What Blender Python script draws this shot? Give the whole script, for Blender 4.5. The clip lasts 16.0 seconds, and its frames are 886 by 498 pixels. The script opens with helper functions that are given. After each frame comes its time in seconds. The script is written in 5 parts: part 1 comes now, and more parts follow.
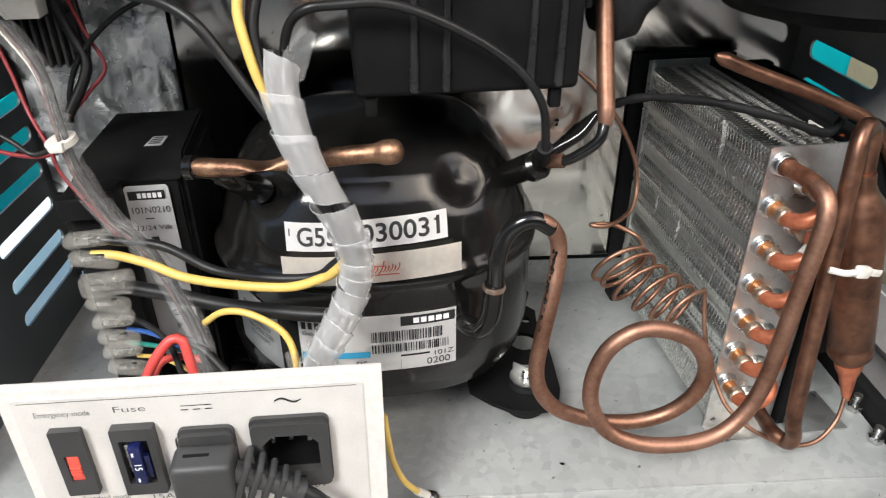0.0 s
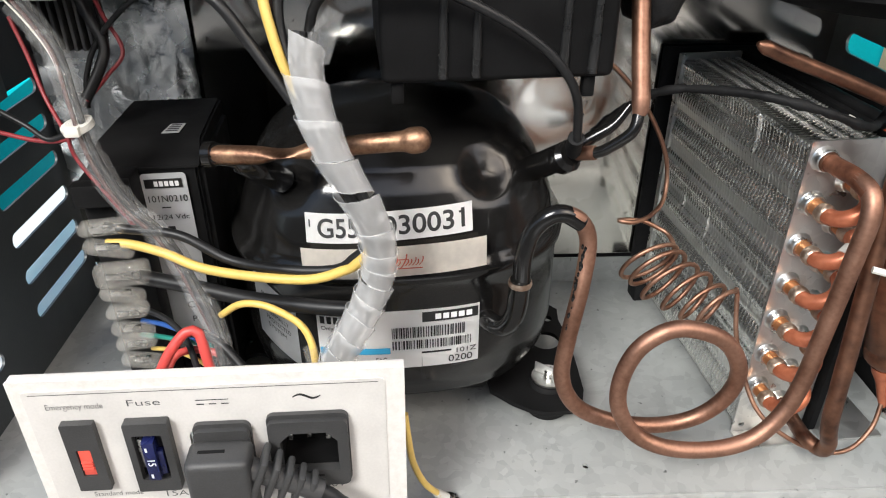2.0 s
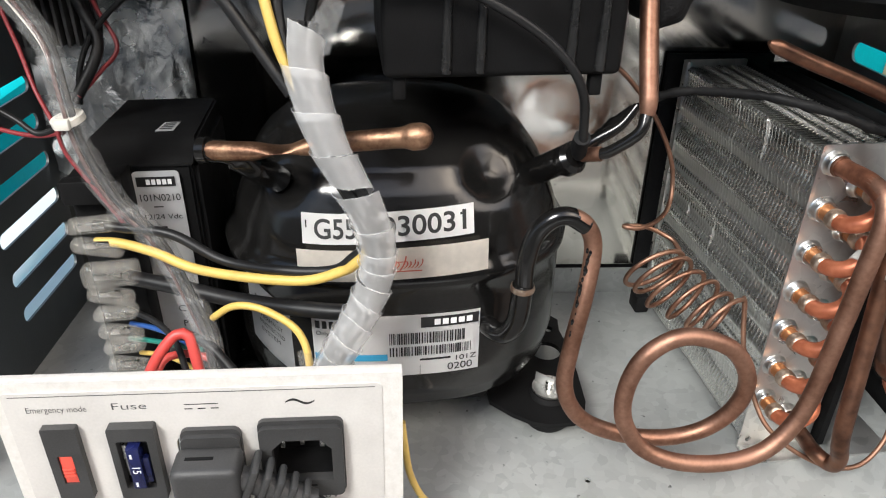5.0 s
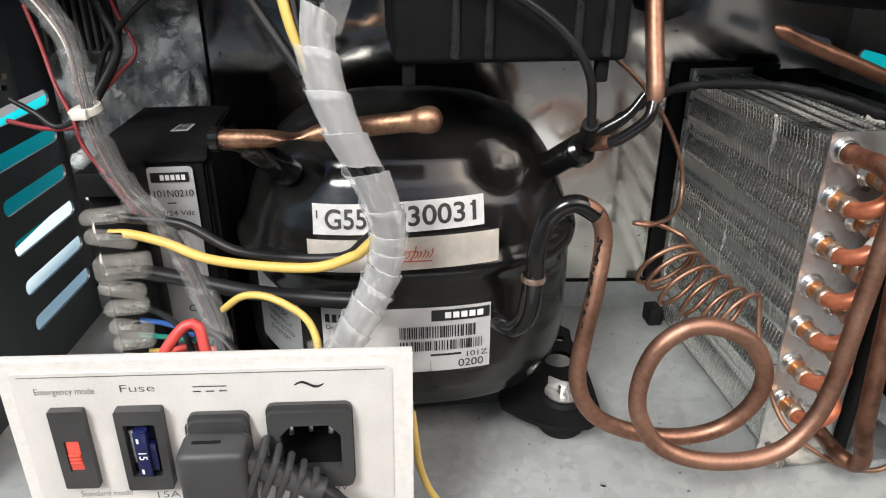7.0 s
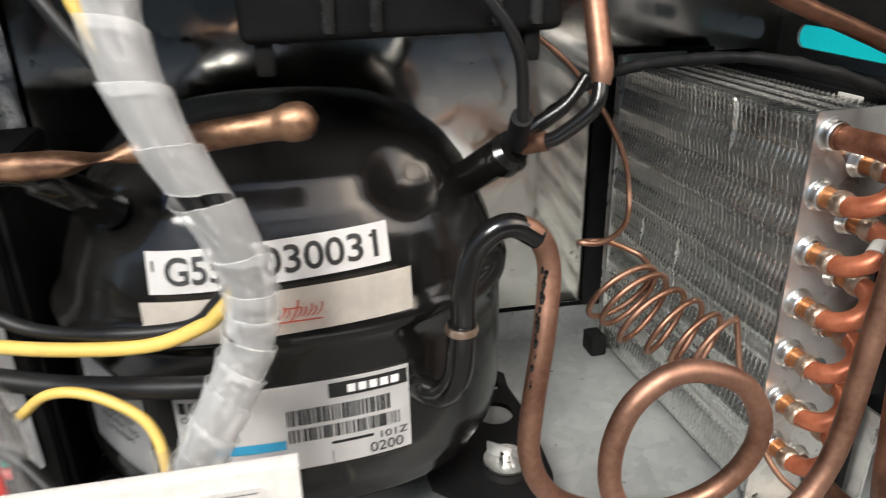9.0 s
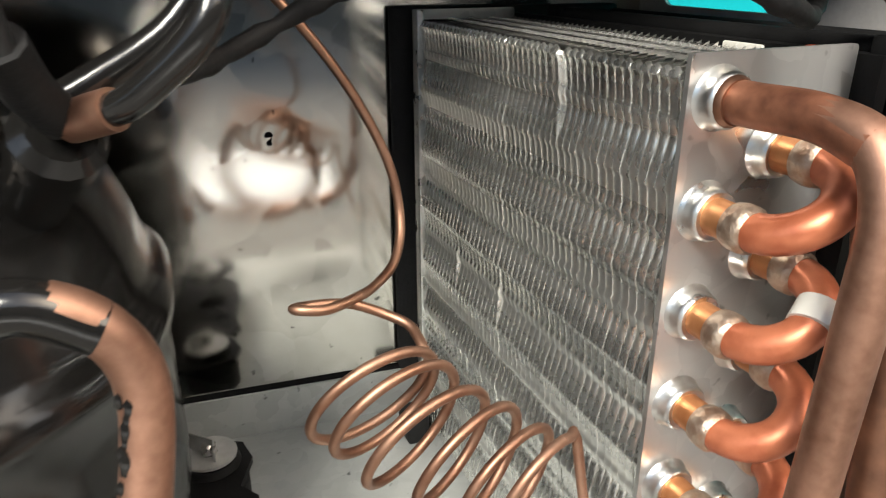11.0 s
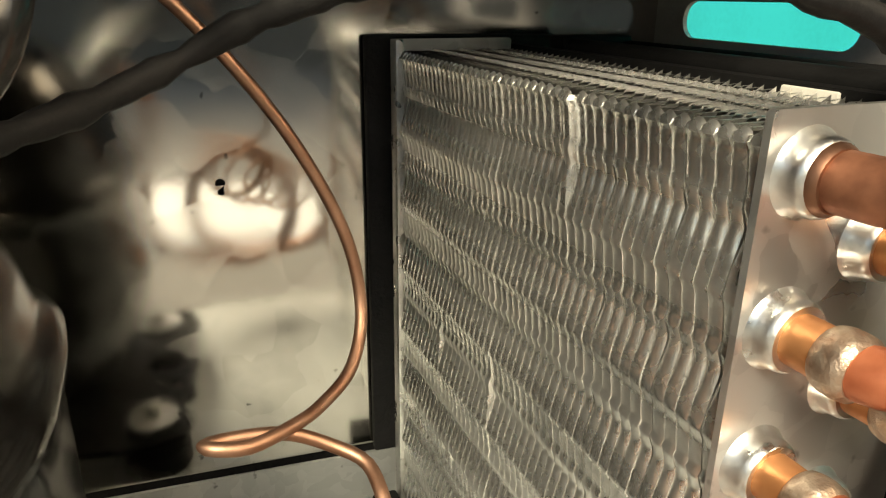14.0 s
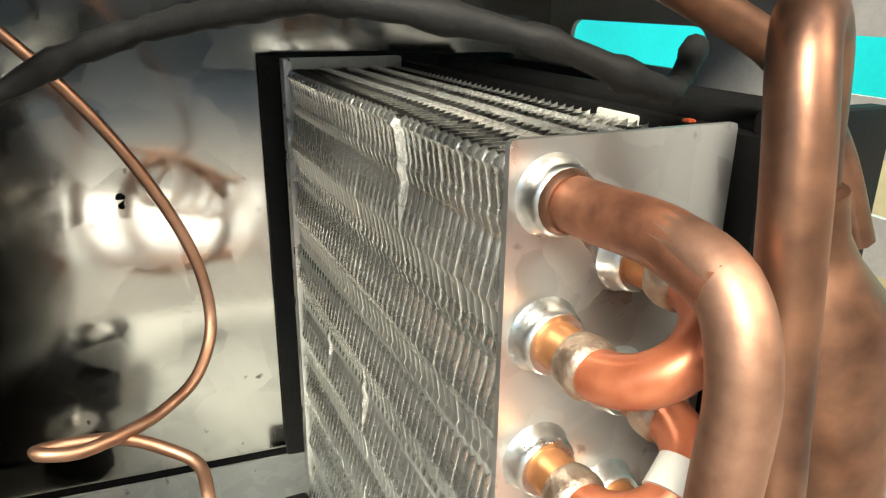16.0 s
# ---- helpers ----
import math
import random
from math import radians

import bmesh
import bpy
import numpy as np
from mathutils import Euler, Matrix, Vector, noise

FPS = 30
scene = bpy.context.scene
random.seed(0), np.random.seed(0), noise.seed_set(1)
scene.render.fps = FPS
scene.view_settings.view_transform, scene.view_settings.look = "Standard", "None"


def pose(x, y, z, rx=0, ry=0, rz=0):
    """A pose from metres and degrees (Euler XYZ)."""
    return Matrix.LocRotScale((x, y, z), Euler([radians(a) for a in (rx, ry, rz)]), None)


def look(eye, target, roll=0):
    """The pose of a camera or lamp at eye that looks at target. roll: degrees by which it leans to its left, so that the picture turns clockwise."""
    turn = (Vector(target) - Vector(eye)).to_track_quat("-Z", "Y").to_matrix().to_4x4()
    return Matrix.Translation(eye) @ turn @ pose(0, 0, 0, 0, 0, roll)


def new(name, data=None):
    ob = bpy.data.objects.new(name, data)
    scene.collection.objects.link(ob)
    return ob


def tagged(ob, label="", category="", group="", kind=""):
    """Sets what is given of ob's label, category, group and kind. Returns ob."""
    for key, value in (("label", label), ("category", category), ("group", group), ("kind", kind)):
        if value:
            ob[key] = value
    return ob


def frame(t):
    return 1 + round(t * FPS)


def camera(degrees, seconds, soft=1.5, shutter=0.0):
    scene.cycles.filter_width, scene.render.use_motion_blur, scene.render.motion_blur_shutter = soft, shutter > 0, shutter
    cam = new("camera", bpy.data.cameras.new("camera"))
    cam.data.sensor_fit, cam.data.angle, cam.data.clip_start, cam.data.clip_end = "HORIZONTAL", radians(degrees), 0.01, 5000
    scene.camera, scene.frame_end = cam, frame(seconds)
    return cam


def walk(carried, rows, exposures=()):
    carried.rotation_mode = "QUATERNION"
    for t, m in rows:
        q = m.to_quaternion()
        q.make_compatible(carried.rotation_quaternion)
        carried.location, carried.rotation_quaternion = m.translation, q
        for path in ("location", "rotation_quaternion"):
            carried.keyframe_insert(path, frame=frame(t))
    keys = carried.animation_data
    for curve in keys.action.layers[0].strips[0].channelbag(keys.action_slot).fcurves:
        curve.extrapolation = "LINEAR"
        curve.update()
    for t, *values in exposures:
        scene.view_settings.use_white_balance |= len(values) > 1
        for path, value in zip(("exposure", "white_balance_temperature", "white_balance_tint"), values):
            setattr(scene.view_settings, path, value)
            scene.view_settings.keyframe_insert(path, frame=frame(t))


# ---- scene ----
cam = camera(64.4, 16.0, soft=1.1, shutter=0.5)
EXPOSURES = [(0.0, 0.68, 6400, 8), (8.0, 0.57, 6400, 8), (10.0, 0.92, 6800, 7), (12.5, 1.58, 7300, 4), (13.5, 1.36, 8300, 3), (14.5, 1.27, 9000, 3), (15.0, 1.45, 8600, 2), (16.0, 1.66, 7400, 1)]
PATH = [
    (0.0, 0.05261, 0.08046, 0.28442, 59.42, 0.281, -8.118),
    (0.5, 0.04886, 0.08319, 0.28053, 59.418, 0.33, -7.287),
    (1.0, 0.04906, 0.0866, 0.28042, 59.552, 0.348, -7.1),
    (1.5, 0.04735, 0.08802, 0.27833, 59.473, 0.32, -6.771),
    (2.0, 0.04736, 0.08893, 0.27675, 59.408, -0.016, -6.996),
    (2.5, 0.04973, 0.08848, 0.27798, 59.551, -0.181, -6.384),
    (3.0, 0.05059, 0.08887, 0.27397, 59.666, -0.138, -6.931),
    (3.5, 0.04939, 0.09398, 0.26924, 60.002, 0.002, -6.76),
    (4.0, 0.05066, 0.09708, 0.26951, 60.708, -0.12, -7.052),
    (4.5, 0.04771, 0.09585, 0.2687, 60.358, -0.814, -6.913),
    (6.8, 0.0444, 0.08343, 0.24627, 65.095, -0.099, -7.515),
    (7.0, 0.04538, 0.08227, 0.24357, 65.09, -0.076, -6.272),
    (7.5, 0.03331, 0.091, 0.24069, 65.595, -0.388, -7.367),
    (8.0, 0.02891, 0.10637, 0.23026, 66.335, -0.765, -9.869),
    (8.5, 0.0422, 0.1309, 0.22375, 66.462, 0.438, -12.583),
    (9.0, 0.05937, 0.15433, 0.21825, 66.653, 1.142, -14.784),
    (9.5, 0.08553, 0.1816, 0.20384, 66.231, 0.303, -17.844),
    (10.0, 0.10847, 0.21263, 0.19135, 66.759, -0.517, -21.372),
    (10.2, 0.11869, 0.22233, 0.18429, 67.679, 0.312, -22.569),
    (12.3, 0.16122, 0.25662, 0.1774, 68.474, -1.462, -23.187),
    (12.5, 0.16156, 0.25783, 0.17646, 68.362, -1.919, -23.157),
    (13.0, 0.1687, 0.26709, 0.17766, 68.842, -1.826, -23.625),
    (13.5, 0.16814, 0.27613, 0.17803, 70.374, -0.729, -23.713),
    (14.0, 0.16698, 0.28273, 0.17834, 70.167, -0.683, -22.955),
    (14.5, 0.1684, 0.28131, 0.18042, 70.256, -1.604, -24.593),
    (15.0, 0.17616, 0.27413, 0.1809, 69.602, -1.416, -25.249),
    (15.5, 0.18407, 0.26777, 0.18246, 69.746, -0.931, -25.409),
    (16.0, 0.18796, 0.26493, 0.18342, 70.455, -0.649, -24.854),
]
walk(cam, [(t, pose(*row)) for t, *row in PATH], EXPOSURES)

# ---- light ----
world = bpy.data.worlds.new("world")
scene.world = world
world.use_nodes = True
wn = world.node_tree
sky = wn.nodes.new("ShaderNodeTexSky")
sky.sky_type = "NISHITA"
sky.sun_disc = False
sky.sun_elevation, sky.sun_rotation = radians(43), radians(143)
sky.dust_density, sky.ozone_density = 3.0, 0.6
wn.links.new(sky.outputs[0], wn.nodes["Background"].inputs[0])
wn.nodes["Background"].inputs[1].default_value = 0.15
sun = new("sun", bpy.data.lights.new("sun", "SUN"))
sun.data.energy, sun.data.angle, sun.data.color = 3.1, radians(20), (1.0, 0.96, 0.91)
sun.matrix_world = look((-1.42, -1.88, 2.2), (0.0, 0.0, 0.0))
tagged(sun, "soft daylight", "light")


# ---- materials ----
def mat(name, base, rough=0.5, metal=0.0, grain=0.1, scale=60.0, bump=0.05, bscale=300.0, coat=0.0, trans=0.0, alpha=1.0,
        tint=None, stretch=(1, 1, 1), rvar=0.1, random_tone=0.0, spec=0.5):
    """Two scales of colour change, a change of gloss and fine relief."""
    m = bpy.data.materials.new(name)
    m.use_nodes = True
    n, l = m.node_tree.nodes, m.node_tree.links
    b = n["Principled BSDF"]
    tc = n.new("ShaderNodeTexCoord")
    mp = n.new("ShaderNodeMapping")
    mp.inputs["Scale"].default_value = stretch
    l.new(tc.outputs["Object"], mp.inputs[0])
    big, fine = n.new("ShaderNodeTexNoise"), n.new("ShaderNodeTexNoise")
    big.inputs["Scale"].default_value, big.inputs["Detail"].default_value = scale, 4
    fine.inputs["Scale"].default_value, fine.inputs["Detail"].default_value = bscale, 5
    l.new(mp.outputs[0], big.inputs[0]), l.new(mp.outputs[0], fine.inputs[0])
    ramp = n.new("ShaderNodeValToRGB")
    lo = tint or [c * (1 - 2.2 * grain) for c in base]
    ramp.color_ramp.elements[0].color, ramp.color_ramp.elements[0].position = (*lo, 1), 0.32
    ramp.color_ramp.elements[1].color, ramp.color_ramp.elements[1].position = (*base, 1), 0.62
    add = n.new("ShaderNodeMath")
    add.operation = "MULTIPLY_ADD"
    add.inputs[1].default_value = 0.35
    l.new(fine.outputs[0], add.inputs[0])
    sc = n.new("ShaderNodeMath")
    sc.operation = "MULTIPLY_ADD"
    sc.inputs[1].default_value, sc.inputs[2].default_value = 0.75, -0.05
    l.new(big.outputs[0], sc.inputs[0])
    l.new(sc.outputs[0], add.inputs[2])
    l.new(add.outputs[0], ramp.inputs[0])
    colour = ramp.outputs[0]
    if random_tone:
        info, hsv, mr = n.new("ShaderNodeObjectInfo"), n.new("ShaderNodeHueSaturation"), n.new("ShaderNodeMapRange")
        mr.inputs["To Min"].default_value, mr.inputs["To Max"].default_value = 1 - random_tone, 1 + random_tone
        l.new(info.outputs["Random"], mr.inputs[0]), l.new(mr.outputs[0], hsv.inputs["Value"])
        l.new(colour, hsv.inputs["Color"])
        colour = hsv.outputs[0]
    l.new(colour, b.inputs["Base Color"])
    r = n.new("ShaderNodeMapRange")
    r.inputs["From Min"].default_value, r.inputs["From Max"].default_value = 0.3, 0.7
    r.inputs["To Min"].default_value, r.inputs["To Max"].default_value = max(0.03, rough - rvar), min(1, rough + rvar)
    l.new(big.outputs[0], r.inputs[0]), l.new(r.outputs[0], b.inputs["Roughness"])
    bm_ = n.new("ShaderNodeBump")
    bm_.inputs["Strength"].default_value, bm_.inputs["Distance"].default_value = bump, 0.001
    l.new(fine.outputs[0], bm_.inputs["Height"]), l.new(bm_.outputs[0], b.inputs["Normal"])
    b.inputs["Metallic"].default_value = metal
    b.inputs["Coat Weight"].default_value = coat
    b.inputs["Specular IOR Level"].default_value = spec
    b.inputs["Coat Roughness"].default_value = 0.12
    b.inputs["Transmission Weight"].default_value = trans
    b.inputs["Alpha"].default_value = alpha
    return m


def galvanised(name, base, rough, spangle, amount, dirt, metal=1.0, wave=0.12, spread=1.0):
    """Zinc-coated sheet: crystal spangle, cloudy smears and small dark specks."""
    m = bpy.data.materials.new(name)
    m.use_nodes = True
    n, l = m.node_tree.nodes, m.node_tree.links
    b = n["Principled BSDF"]
    tc = n.new("ShaderNodeTexCoord")
    vo, no, sp = n.new("ShaderNodeTexVoronoi"), n.new("ShaderNodeTexNoise"), n.new("ShaderNodeTexNoise")
    vo.inputs["Scale"].default_value = spangle
    no.inputs["Scale"].default_value, no.inputs["Detail"].default_value = 18, 6
    sp.inputs["Scale"].default_value, sp.inputs["Detail"].default_value = 220, 2
    warp = n.new("ShaderNodeVectorMath")
    warp.operation = "MULTIPLY_ADD"
    l.new(no.outputs["Color"], warp.inputs[0])
    warp.inputs[1].default_value = (0.035, 0.035, 0.035)
    l.new(tc.outputs["Object"], warp.inputs[2])
    l.new(warp.outputs[0], vo.inputs["Vector"])
    l.new(tc.outputs["Object"], no.inputs["Vector"]), l.new(tc.outputs["Object"], sp.inputs["Vector"])
    bw = n.new("ShaderNodeRGBToBW")
    l.new(vo.outputs["Color"], bw.inputs[0])
    ramp = n.new("ShaderNodeValToRGB")
    ramp.color_ramp.elements[0].color = (*[c * (1 - amount) for c in base], 1)
    ramp.color_ramp.elements[1].color = (*[min(1, c * (1 + amount)) for c in base], 1)
    mix = n.new("ShaderNodeMix")
    mix.inputs["Factor"].default_value = 0.55
    l.new(bw.outputs[0], mix.inputs["A"]), l.new(no.outputs[0], mix.inputs["B"])
    l.new(mix.outputs["Result"], ramp.inputs[0])
    speck = n.new("ShaderNodeMapRange")
    speck.inputs["From Min"].default_value, speck.inputs["From Max"].default_value = 0.22, 0.30
    speck.inputs["To Min"].default_value, speck.inputs["To Max"].default_value = 1 - dirt, 1
    l.new(sp.outputs[0], speck.inputs[0])
    hsv = n.new("ShaderNodeHueSaturation")
    l.new(ramp.outputs[0], hsv.inputs["Color"]), l.new(speck.outputs[0], hsv.inputs["Value"])
    l.new(hsv.outputs[0], b.inputs["Base Color"])
    r = n.new("ShaderNodeMapRange")
    r.inputs["From Min"].default_value, r.inputs["From Max"].default_value = 0.3, 0.7
    r.inputs["To Min"].default_value, r.inputs["To Max"].default_value = rough * (1 - 0.4 * spread), rough * (1 + 0.5 * spread)
    l.new(mix.outputs["Result"], r.inputs[0]), l.new(r.outputs[0], b.inputs["Roughness"])
    bp = n.new("ShaderNodeBump")
    bp.inputs["Strength"].default_value, bp.inputs["Distance"].default_value = wave, 0.001
    l.new(no.outputs[0], bp.inputs["Height"]), l.new(bp.outputs[0], b.inputs["Normal"])
    b.inputs["Metallic"].default_value = metal
    return m


GALV_WALL = galvanised("galvanised_wall", (0.64, 0.62, 0.575), 0.11, 70, 0.26, 0.75, wave=0.14)
GALV_FLOOR = galvanised("galvanised_floor", (0.40, 0.415, 0.405), 0.46, 200, 0.28, 0.75, 0.25, 0.06, 0.7)
ZINC = galvanised("zinc_plate", (0.64, 0.64, 0.625), 0.34, 160, 0.30, 0.45, 0.92, 0.22, 0.5)
FERRULE = mat("bright_collar", (0.76, 0.76, 0.74), 0.33, 1.0, grain=0.12, scale=180, bump=0.1, bscale=600)
DARK_PAINT = mat("dark_grey_paint", (0.048, 0.057, 0.064), 0.42, grain=0.12, bump=0.12, bscale=900)
LIGHT_PAINT = mat("light_grey_paint", (0.38, 0.365, 0.36), 0.4, grain=0.1, bump=0.1, bscale=700)
CEIL = mat("ceiling_paint", (0.15, 0.15, 0.15), 0.6, grain=0.15)
GROUND = mat("grey_concrete", (0.20, 0.19, 0.175), 0.85, grain=0.12, scale=6, bscale=80)
BOARD_WHITE = mat("white_lacquered_board", (0.88, 0.87, 0.85), 0.5, grain=0.03, scale=20)
TEAL = mat("teal_paint", (0.003, 0.48, 0.50), 0.7, grain=0.08, scale=12, spec=0.15)
SAND_PAINT = mat("sand_paint", (0.36, 0.30, 0.17), 0.6, grain=0.1, scale=15)
ENAMEL = mat("black_enamel", (0.010, 0.0096, 0.0092), 0.17, grain=0.2, scale=40, bump=0.07, bscale=220, rvar=0.05)
PLASTIC = mat("black_plastic", (0.009, 0.009, 0.0093), 0.55, spec=0.12, grain=0.2, bump=0.1, bscale=1500)
GREY_PLASTIC = mat("charcoal_plastic", (0.045, 0.045, 0.045), 0.5, grain=0.15, bump=0.12, bscale=1500)
GLOSSY_PLASTIC = mat("glossy_black_plastic", (0.02, 0.02, 0.02), 0.3, grain=0.2, bump=0.05)
RUBBER = mat("black_rubber", (0.012, 0.012, 0.0125), 0.6, spec=0.18, grain=0.2, bump=0.15, bscale=900)
CABLE = mat("black_cable_sheath", (0.014, 0.014, 0.0145), 0.42, spec=0.35, grain=0.2, bump=0.06)
COPPER = mat("tarnished_copper", (0.40, 0.225, 0.158), 0.50, 0.92, tint=(0.22, 0.112, 0.074), scale=50, bump=0.06, bscale=500, rvar=0.08)
ORANGE_COPPER = mat("bright_copper", (0.56, 0.185, 0.095), 0.38, 0.5, tint=(0.42, 0.12, 0.06), scale=150, bump=0.05)
AMBER_COPPER = mat("amber_lacquered_copper", (0.57, 0.26, 0.115), 0.42, 0.75, tint=(0.42, 0.16, 0.06), scale=130, bump=0.05)
BURNT_COPPER = mat("heat_stained_copper", (0.27, 0.135, 0.085), 0.42, 0.9, tint=(0.10, 0.052, 0.038), scale=70, bump=0.06)
RED_COPPER = mat("heat_reddened_copper", (0.40, 0.17, 0.10), 0.45, 0.7, tint=(0.17, 0.07, 0.045), scale=160, bump=0.08)
CAP_COPPER = mat("thin_copper", (0.42, 0.255, 0.18), 0.52, 1.0, tint=(0.28, 0.14, 0.09), scale=50)
STUB_COPPER = mat("flame_darkened_copper", (0.40, 0.24, 0.15), 0.45, 0.95, tint=(0.13, 0.06, 0.04), scale=110, bump=0.15, bscale=700, rvar=0.12)
SOLDER = mat("silver_solder", (0.56, 0.46, 0.37), 0.42, 0.9, tint=(0.36, 0.22, 0.15), scale=260, bump=0.35, bscale=700)
ALU = mat("aluminium_fin", (0.88, 0.875, 0.845), 0.28, 0.93, grain=0.10, scale=120, bump=0.10, bscale=500, random_tone=0.04)
DULL_ALU = mat("dull_aluminium", (0.55, 0.55, 0.54), 0.5, 0.7, grain=0.12, scale=90)
STEEL = mat("bright_steel", (0.66, 0.65, 0.62), 0.25, 1.0, grain=0.15, scale=200)
PANEL = mat("satin_white_panel", (0.67, 0.65, 0.62), 0.38, 0.12, grain=0.06, scale=40, bump=0.04, bscale=900)
PANEL_EDGE = mat("worn_white_paint", (0.72, 0.70, 0.67), 0.42, 0.08, tint=(0.64, 0.62, 0.58), scale=300, bump=0.15, bscale=900)
PAPER = mat("white_label", (0.91, 0.90, 0.89), 0.5, grain=0.02, scale=70)
OLD_PAPER = mat("yellowed_label", (0.84, 0.78, 0.70), 0.55, grain=0.1, scale=60)
GREY_LABEL = mat("silver_label", (0.55, 0.56, 0.57), 0.4, 0.3, grain=0.05)
INK = mat("black_ink", (0.012, 0.012, 0.012), 0.5, grain=0.1)
GREY_PRINT = mat("grey_print", (0.10, 0.10, 0.10), 0.5, grain=0.2, scale=400)
RED_INK = mat("red_ink", (0.62, 0.10, 0.05), 0.5, grain=0.15)
BLUE_INK = mat("blue_ink", (0.04, 0.30, 0.52), 0.5, grain=0.05)
WHITE_PRINT = mat("white_print", (0.8, 0.8, 0.8), 0.5, grain=0.03)
YELLOW = mat("yellow_wire", (0.72, 0.50, 0.13), 0.42, grain=0.08)
DARK_RED = mat("dark_red_wire", (0.24, 0.025, 0.03), 0.45, grain=0.1)
RED = mat("red_wire", (0.60, 0.07, 0.06), 0.42, grain=0.1)
BLUE = mat("blue_wire", (0.03, 0.10, 0.34), 0.42, grain=0.1)
GREEN = mat("green_wire", (0.02, 0.22, 0.17), 0.42, grain=0.1)
BROWN = mat("brown_wire", (0.08, 0.035, 0.03), 0.42, grain=0.1)
RED_SWITCH = mat("red_slider", (0.72, 0.10, 0.07), 0.4, grain=0.06)
FUSE_BLUE = mat("blue_fuse", (0.012, 0.017, 0.085), 0.2, grain=0.1, trans=0.15)
NYLON = mat("white_nylon", (0.72, 0.70, 0.64), 0.4, grain=0.06)
ORANGE_PLASTIC = mat("orange_plastic", (0.75, 0.12, 0.04), 0.5, grain=0.05)
CLEAR_WRAP = mat("clear_wrap", (0.86, 0.87, 0.86), 0.08, grain=0.04, trans=0.0, alpha=0.075, bump=0.03, bscale=200)
WRAP = mat("frosted_wrap", (0.97, 0.97, 0.96), 0.2, grain=0.05, trans=0.0, alpha=0.33, bump=0.05, bscale=300)
EDGE = mat("wrap_edge", (0.92, 0.92, 0.91), 0.3, grain=0.03, alpha=0.2)
SLEEVE = mat("clear_sleeve", (0.72, 0.70, 0.64), 0.07, grain=0.12, trans=0.0, alpha=0.16, scale=200, bump=0.25, bscale=400)
BOARD = mat("circuit_board", (0.012, 0.03, 0.035), 0.45, grain=0.2)
FOAM = mat("black_foam", (0.009, 0.009, 0.010), 0.85, grain=0.3, bump=0.5, bscale=500)


# ---- building helpers ----
def smooth(me, angle=40):
    me.shade_smooth()
    me.set_sharp_from_angle(angle=radians(angle))


def part(name, bm, material, parent=None, label="", angle=40):
    me = bpy.data.meshes.new(name)
    bm.normal_update()
    bm.to_mesh(me)
    bm.free()
    smooth(me, angle)
    me.materials.append(material)
    ob = new(name, me)
    if parent:
        ob.parent = parent
    return tagged(ob, label)


def empty(name, label, category, m=Matrix(), group="", kind=""):
    ob = new(name)
    ob.empty_display_size = 0.01
    ob.matrix_world = m
    return tagged(ob, label, category, group, kind)


def box(x0, x1, y0, y1, z0, z1, bevel=0.0, seg=2, m=None, bm=None):
    b = bmesh.new()
    bmesh.ops.create_cube(b, size=1)
    for v in b.verts:
        v.co = Vector((x0 + (v.co.x + 0.5) * (x1 - x0), y0 + (v.co.y + 0.5) * (y1 - y0), z0 + (v.co.z + 0.5) * (z1 - z0)))
    if bevel:
        bmesh.ops.bevel(b, geom=b.edges[:], offset=bevel, segments=seg, affect="EDGES", profile=0.5)
    if m:
        b.transform(m)
    if bm is None:
        return b
    join(bm, b)
    return bm


def join(bm, b):
    me = bpy.data.meshes.new("tmp")
    b.to_mesh(me)
    b.free()
    bm.from_mesh(me)
    bpy.data.meshes.remove(me)
    return bm


def lathe(profile, seg=32, m=None):
    """Turn (radius, z) pairs round the z axis."""
    b = bmesh.new()
    rings = []
    for r, z in profile:
        rings.append([b.verts.new((r * math.cos(2 * math.pi * k / seg), r * math.sin(2 * math.pi * k / seg), z)) for k in range(seg)])
    for a, c in zip(rings, rings[1:]):
        for k in range(seg):
            b.faces.new((a[k], a[(k + 1) % seg], c[(k + 1) % seg], c[k]))
    b.faces.new(rings[0][::-1])
    b.faces.new(rings[-1])
    if m:
        b.transform(m)
    return b


def axis(p, q):
    """The pose at p whose z axis points to q."""
    p, q = Vector(p), Vector(q)
    return Matrix.Translation(p) @ (q - p).to_track_quat("Z", "Y").to_matrix().to_4x4()


def rod(p, q, r, seg=20, bevel=0.0):
    h = (Vector(q) - Vector(p)).length
    prof = [(r, 0), (r, h)] if not bevel else [(r - bevel, 0), (r, bevel), (r, h - bevel), (r - bevel, h)]
    return lathe(prof, seg, axis(p, q))


def spline(points, step=0.0015):
    """A smooth line through the points, in even steps."""
    P = [Vector(p) for p in points]
    P = [P[0] * 2 - P[1]] + P + [P[-1] * 2 - P[-2]]
    out = []
    for i in range(1, len(P) - 2):
        a, b, c, d = P[i - 1:i + 3]
        k = max(2, int((c - b).length / step))
        for j in range(k):
            t = j / k
            out.append(0.5 * ((2 * b) + (c - a) * t + (2 * a - 5 * b + 4 * c - d) * t * t + (3 * b - a - 3 * c + d) * t ** 3))
    out.append(P[-2])
    return out


def frames(line):
    """A tangent and two normals that do not twist, along a line."""
    out, n = [], None
    for i, p in enumerate(line):
        t = (line[min(i + 1, len(line) - 1)] - line[max(i - 1, 0)]).normalized()
        if n is None:
            n = t.orthogonal().normalized()
        n = (n - t * n.dot(t)).normalized()
        out.append((p, t, n, t.cross(n)))
    return out


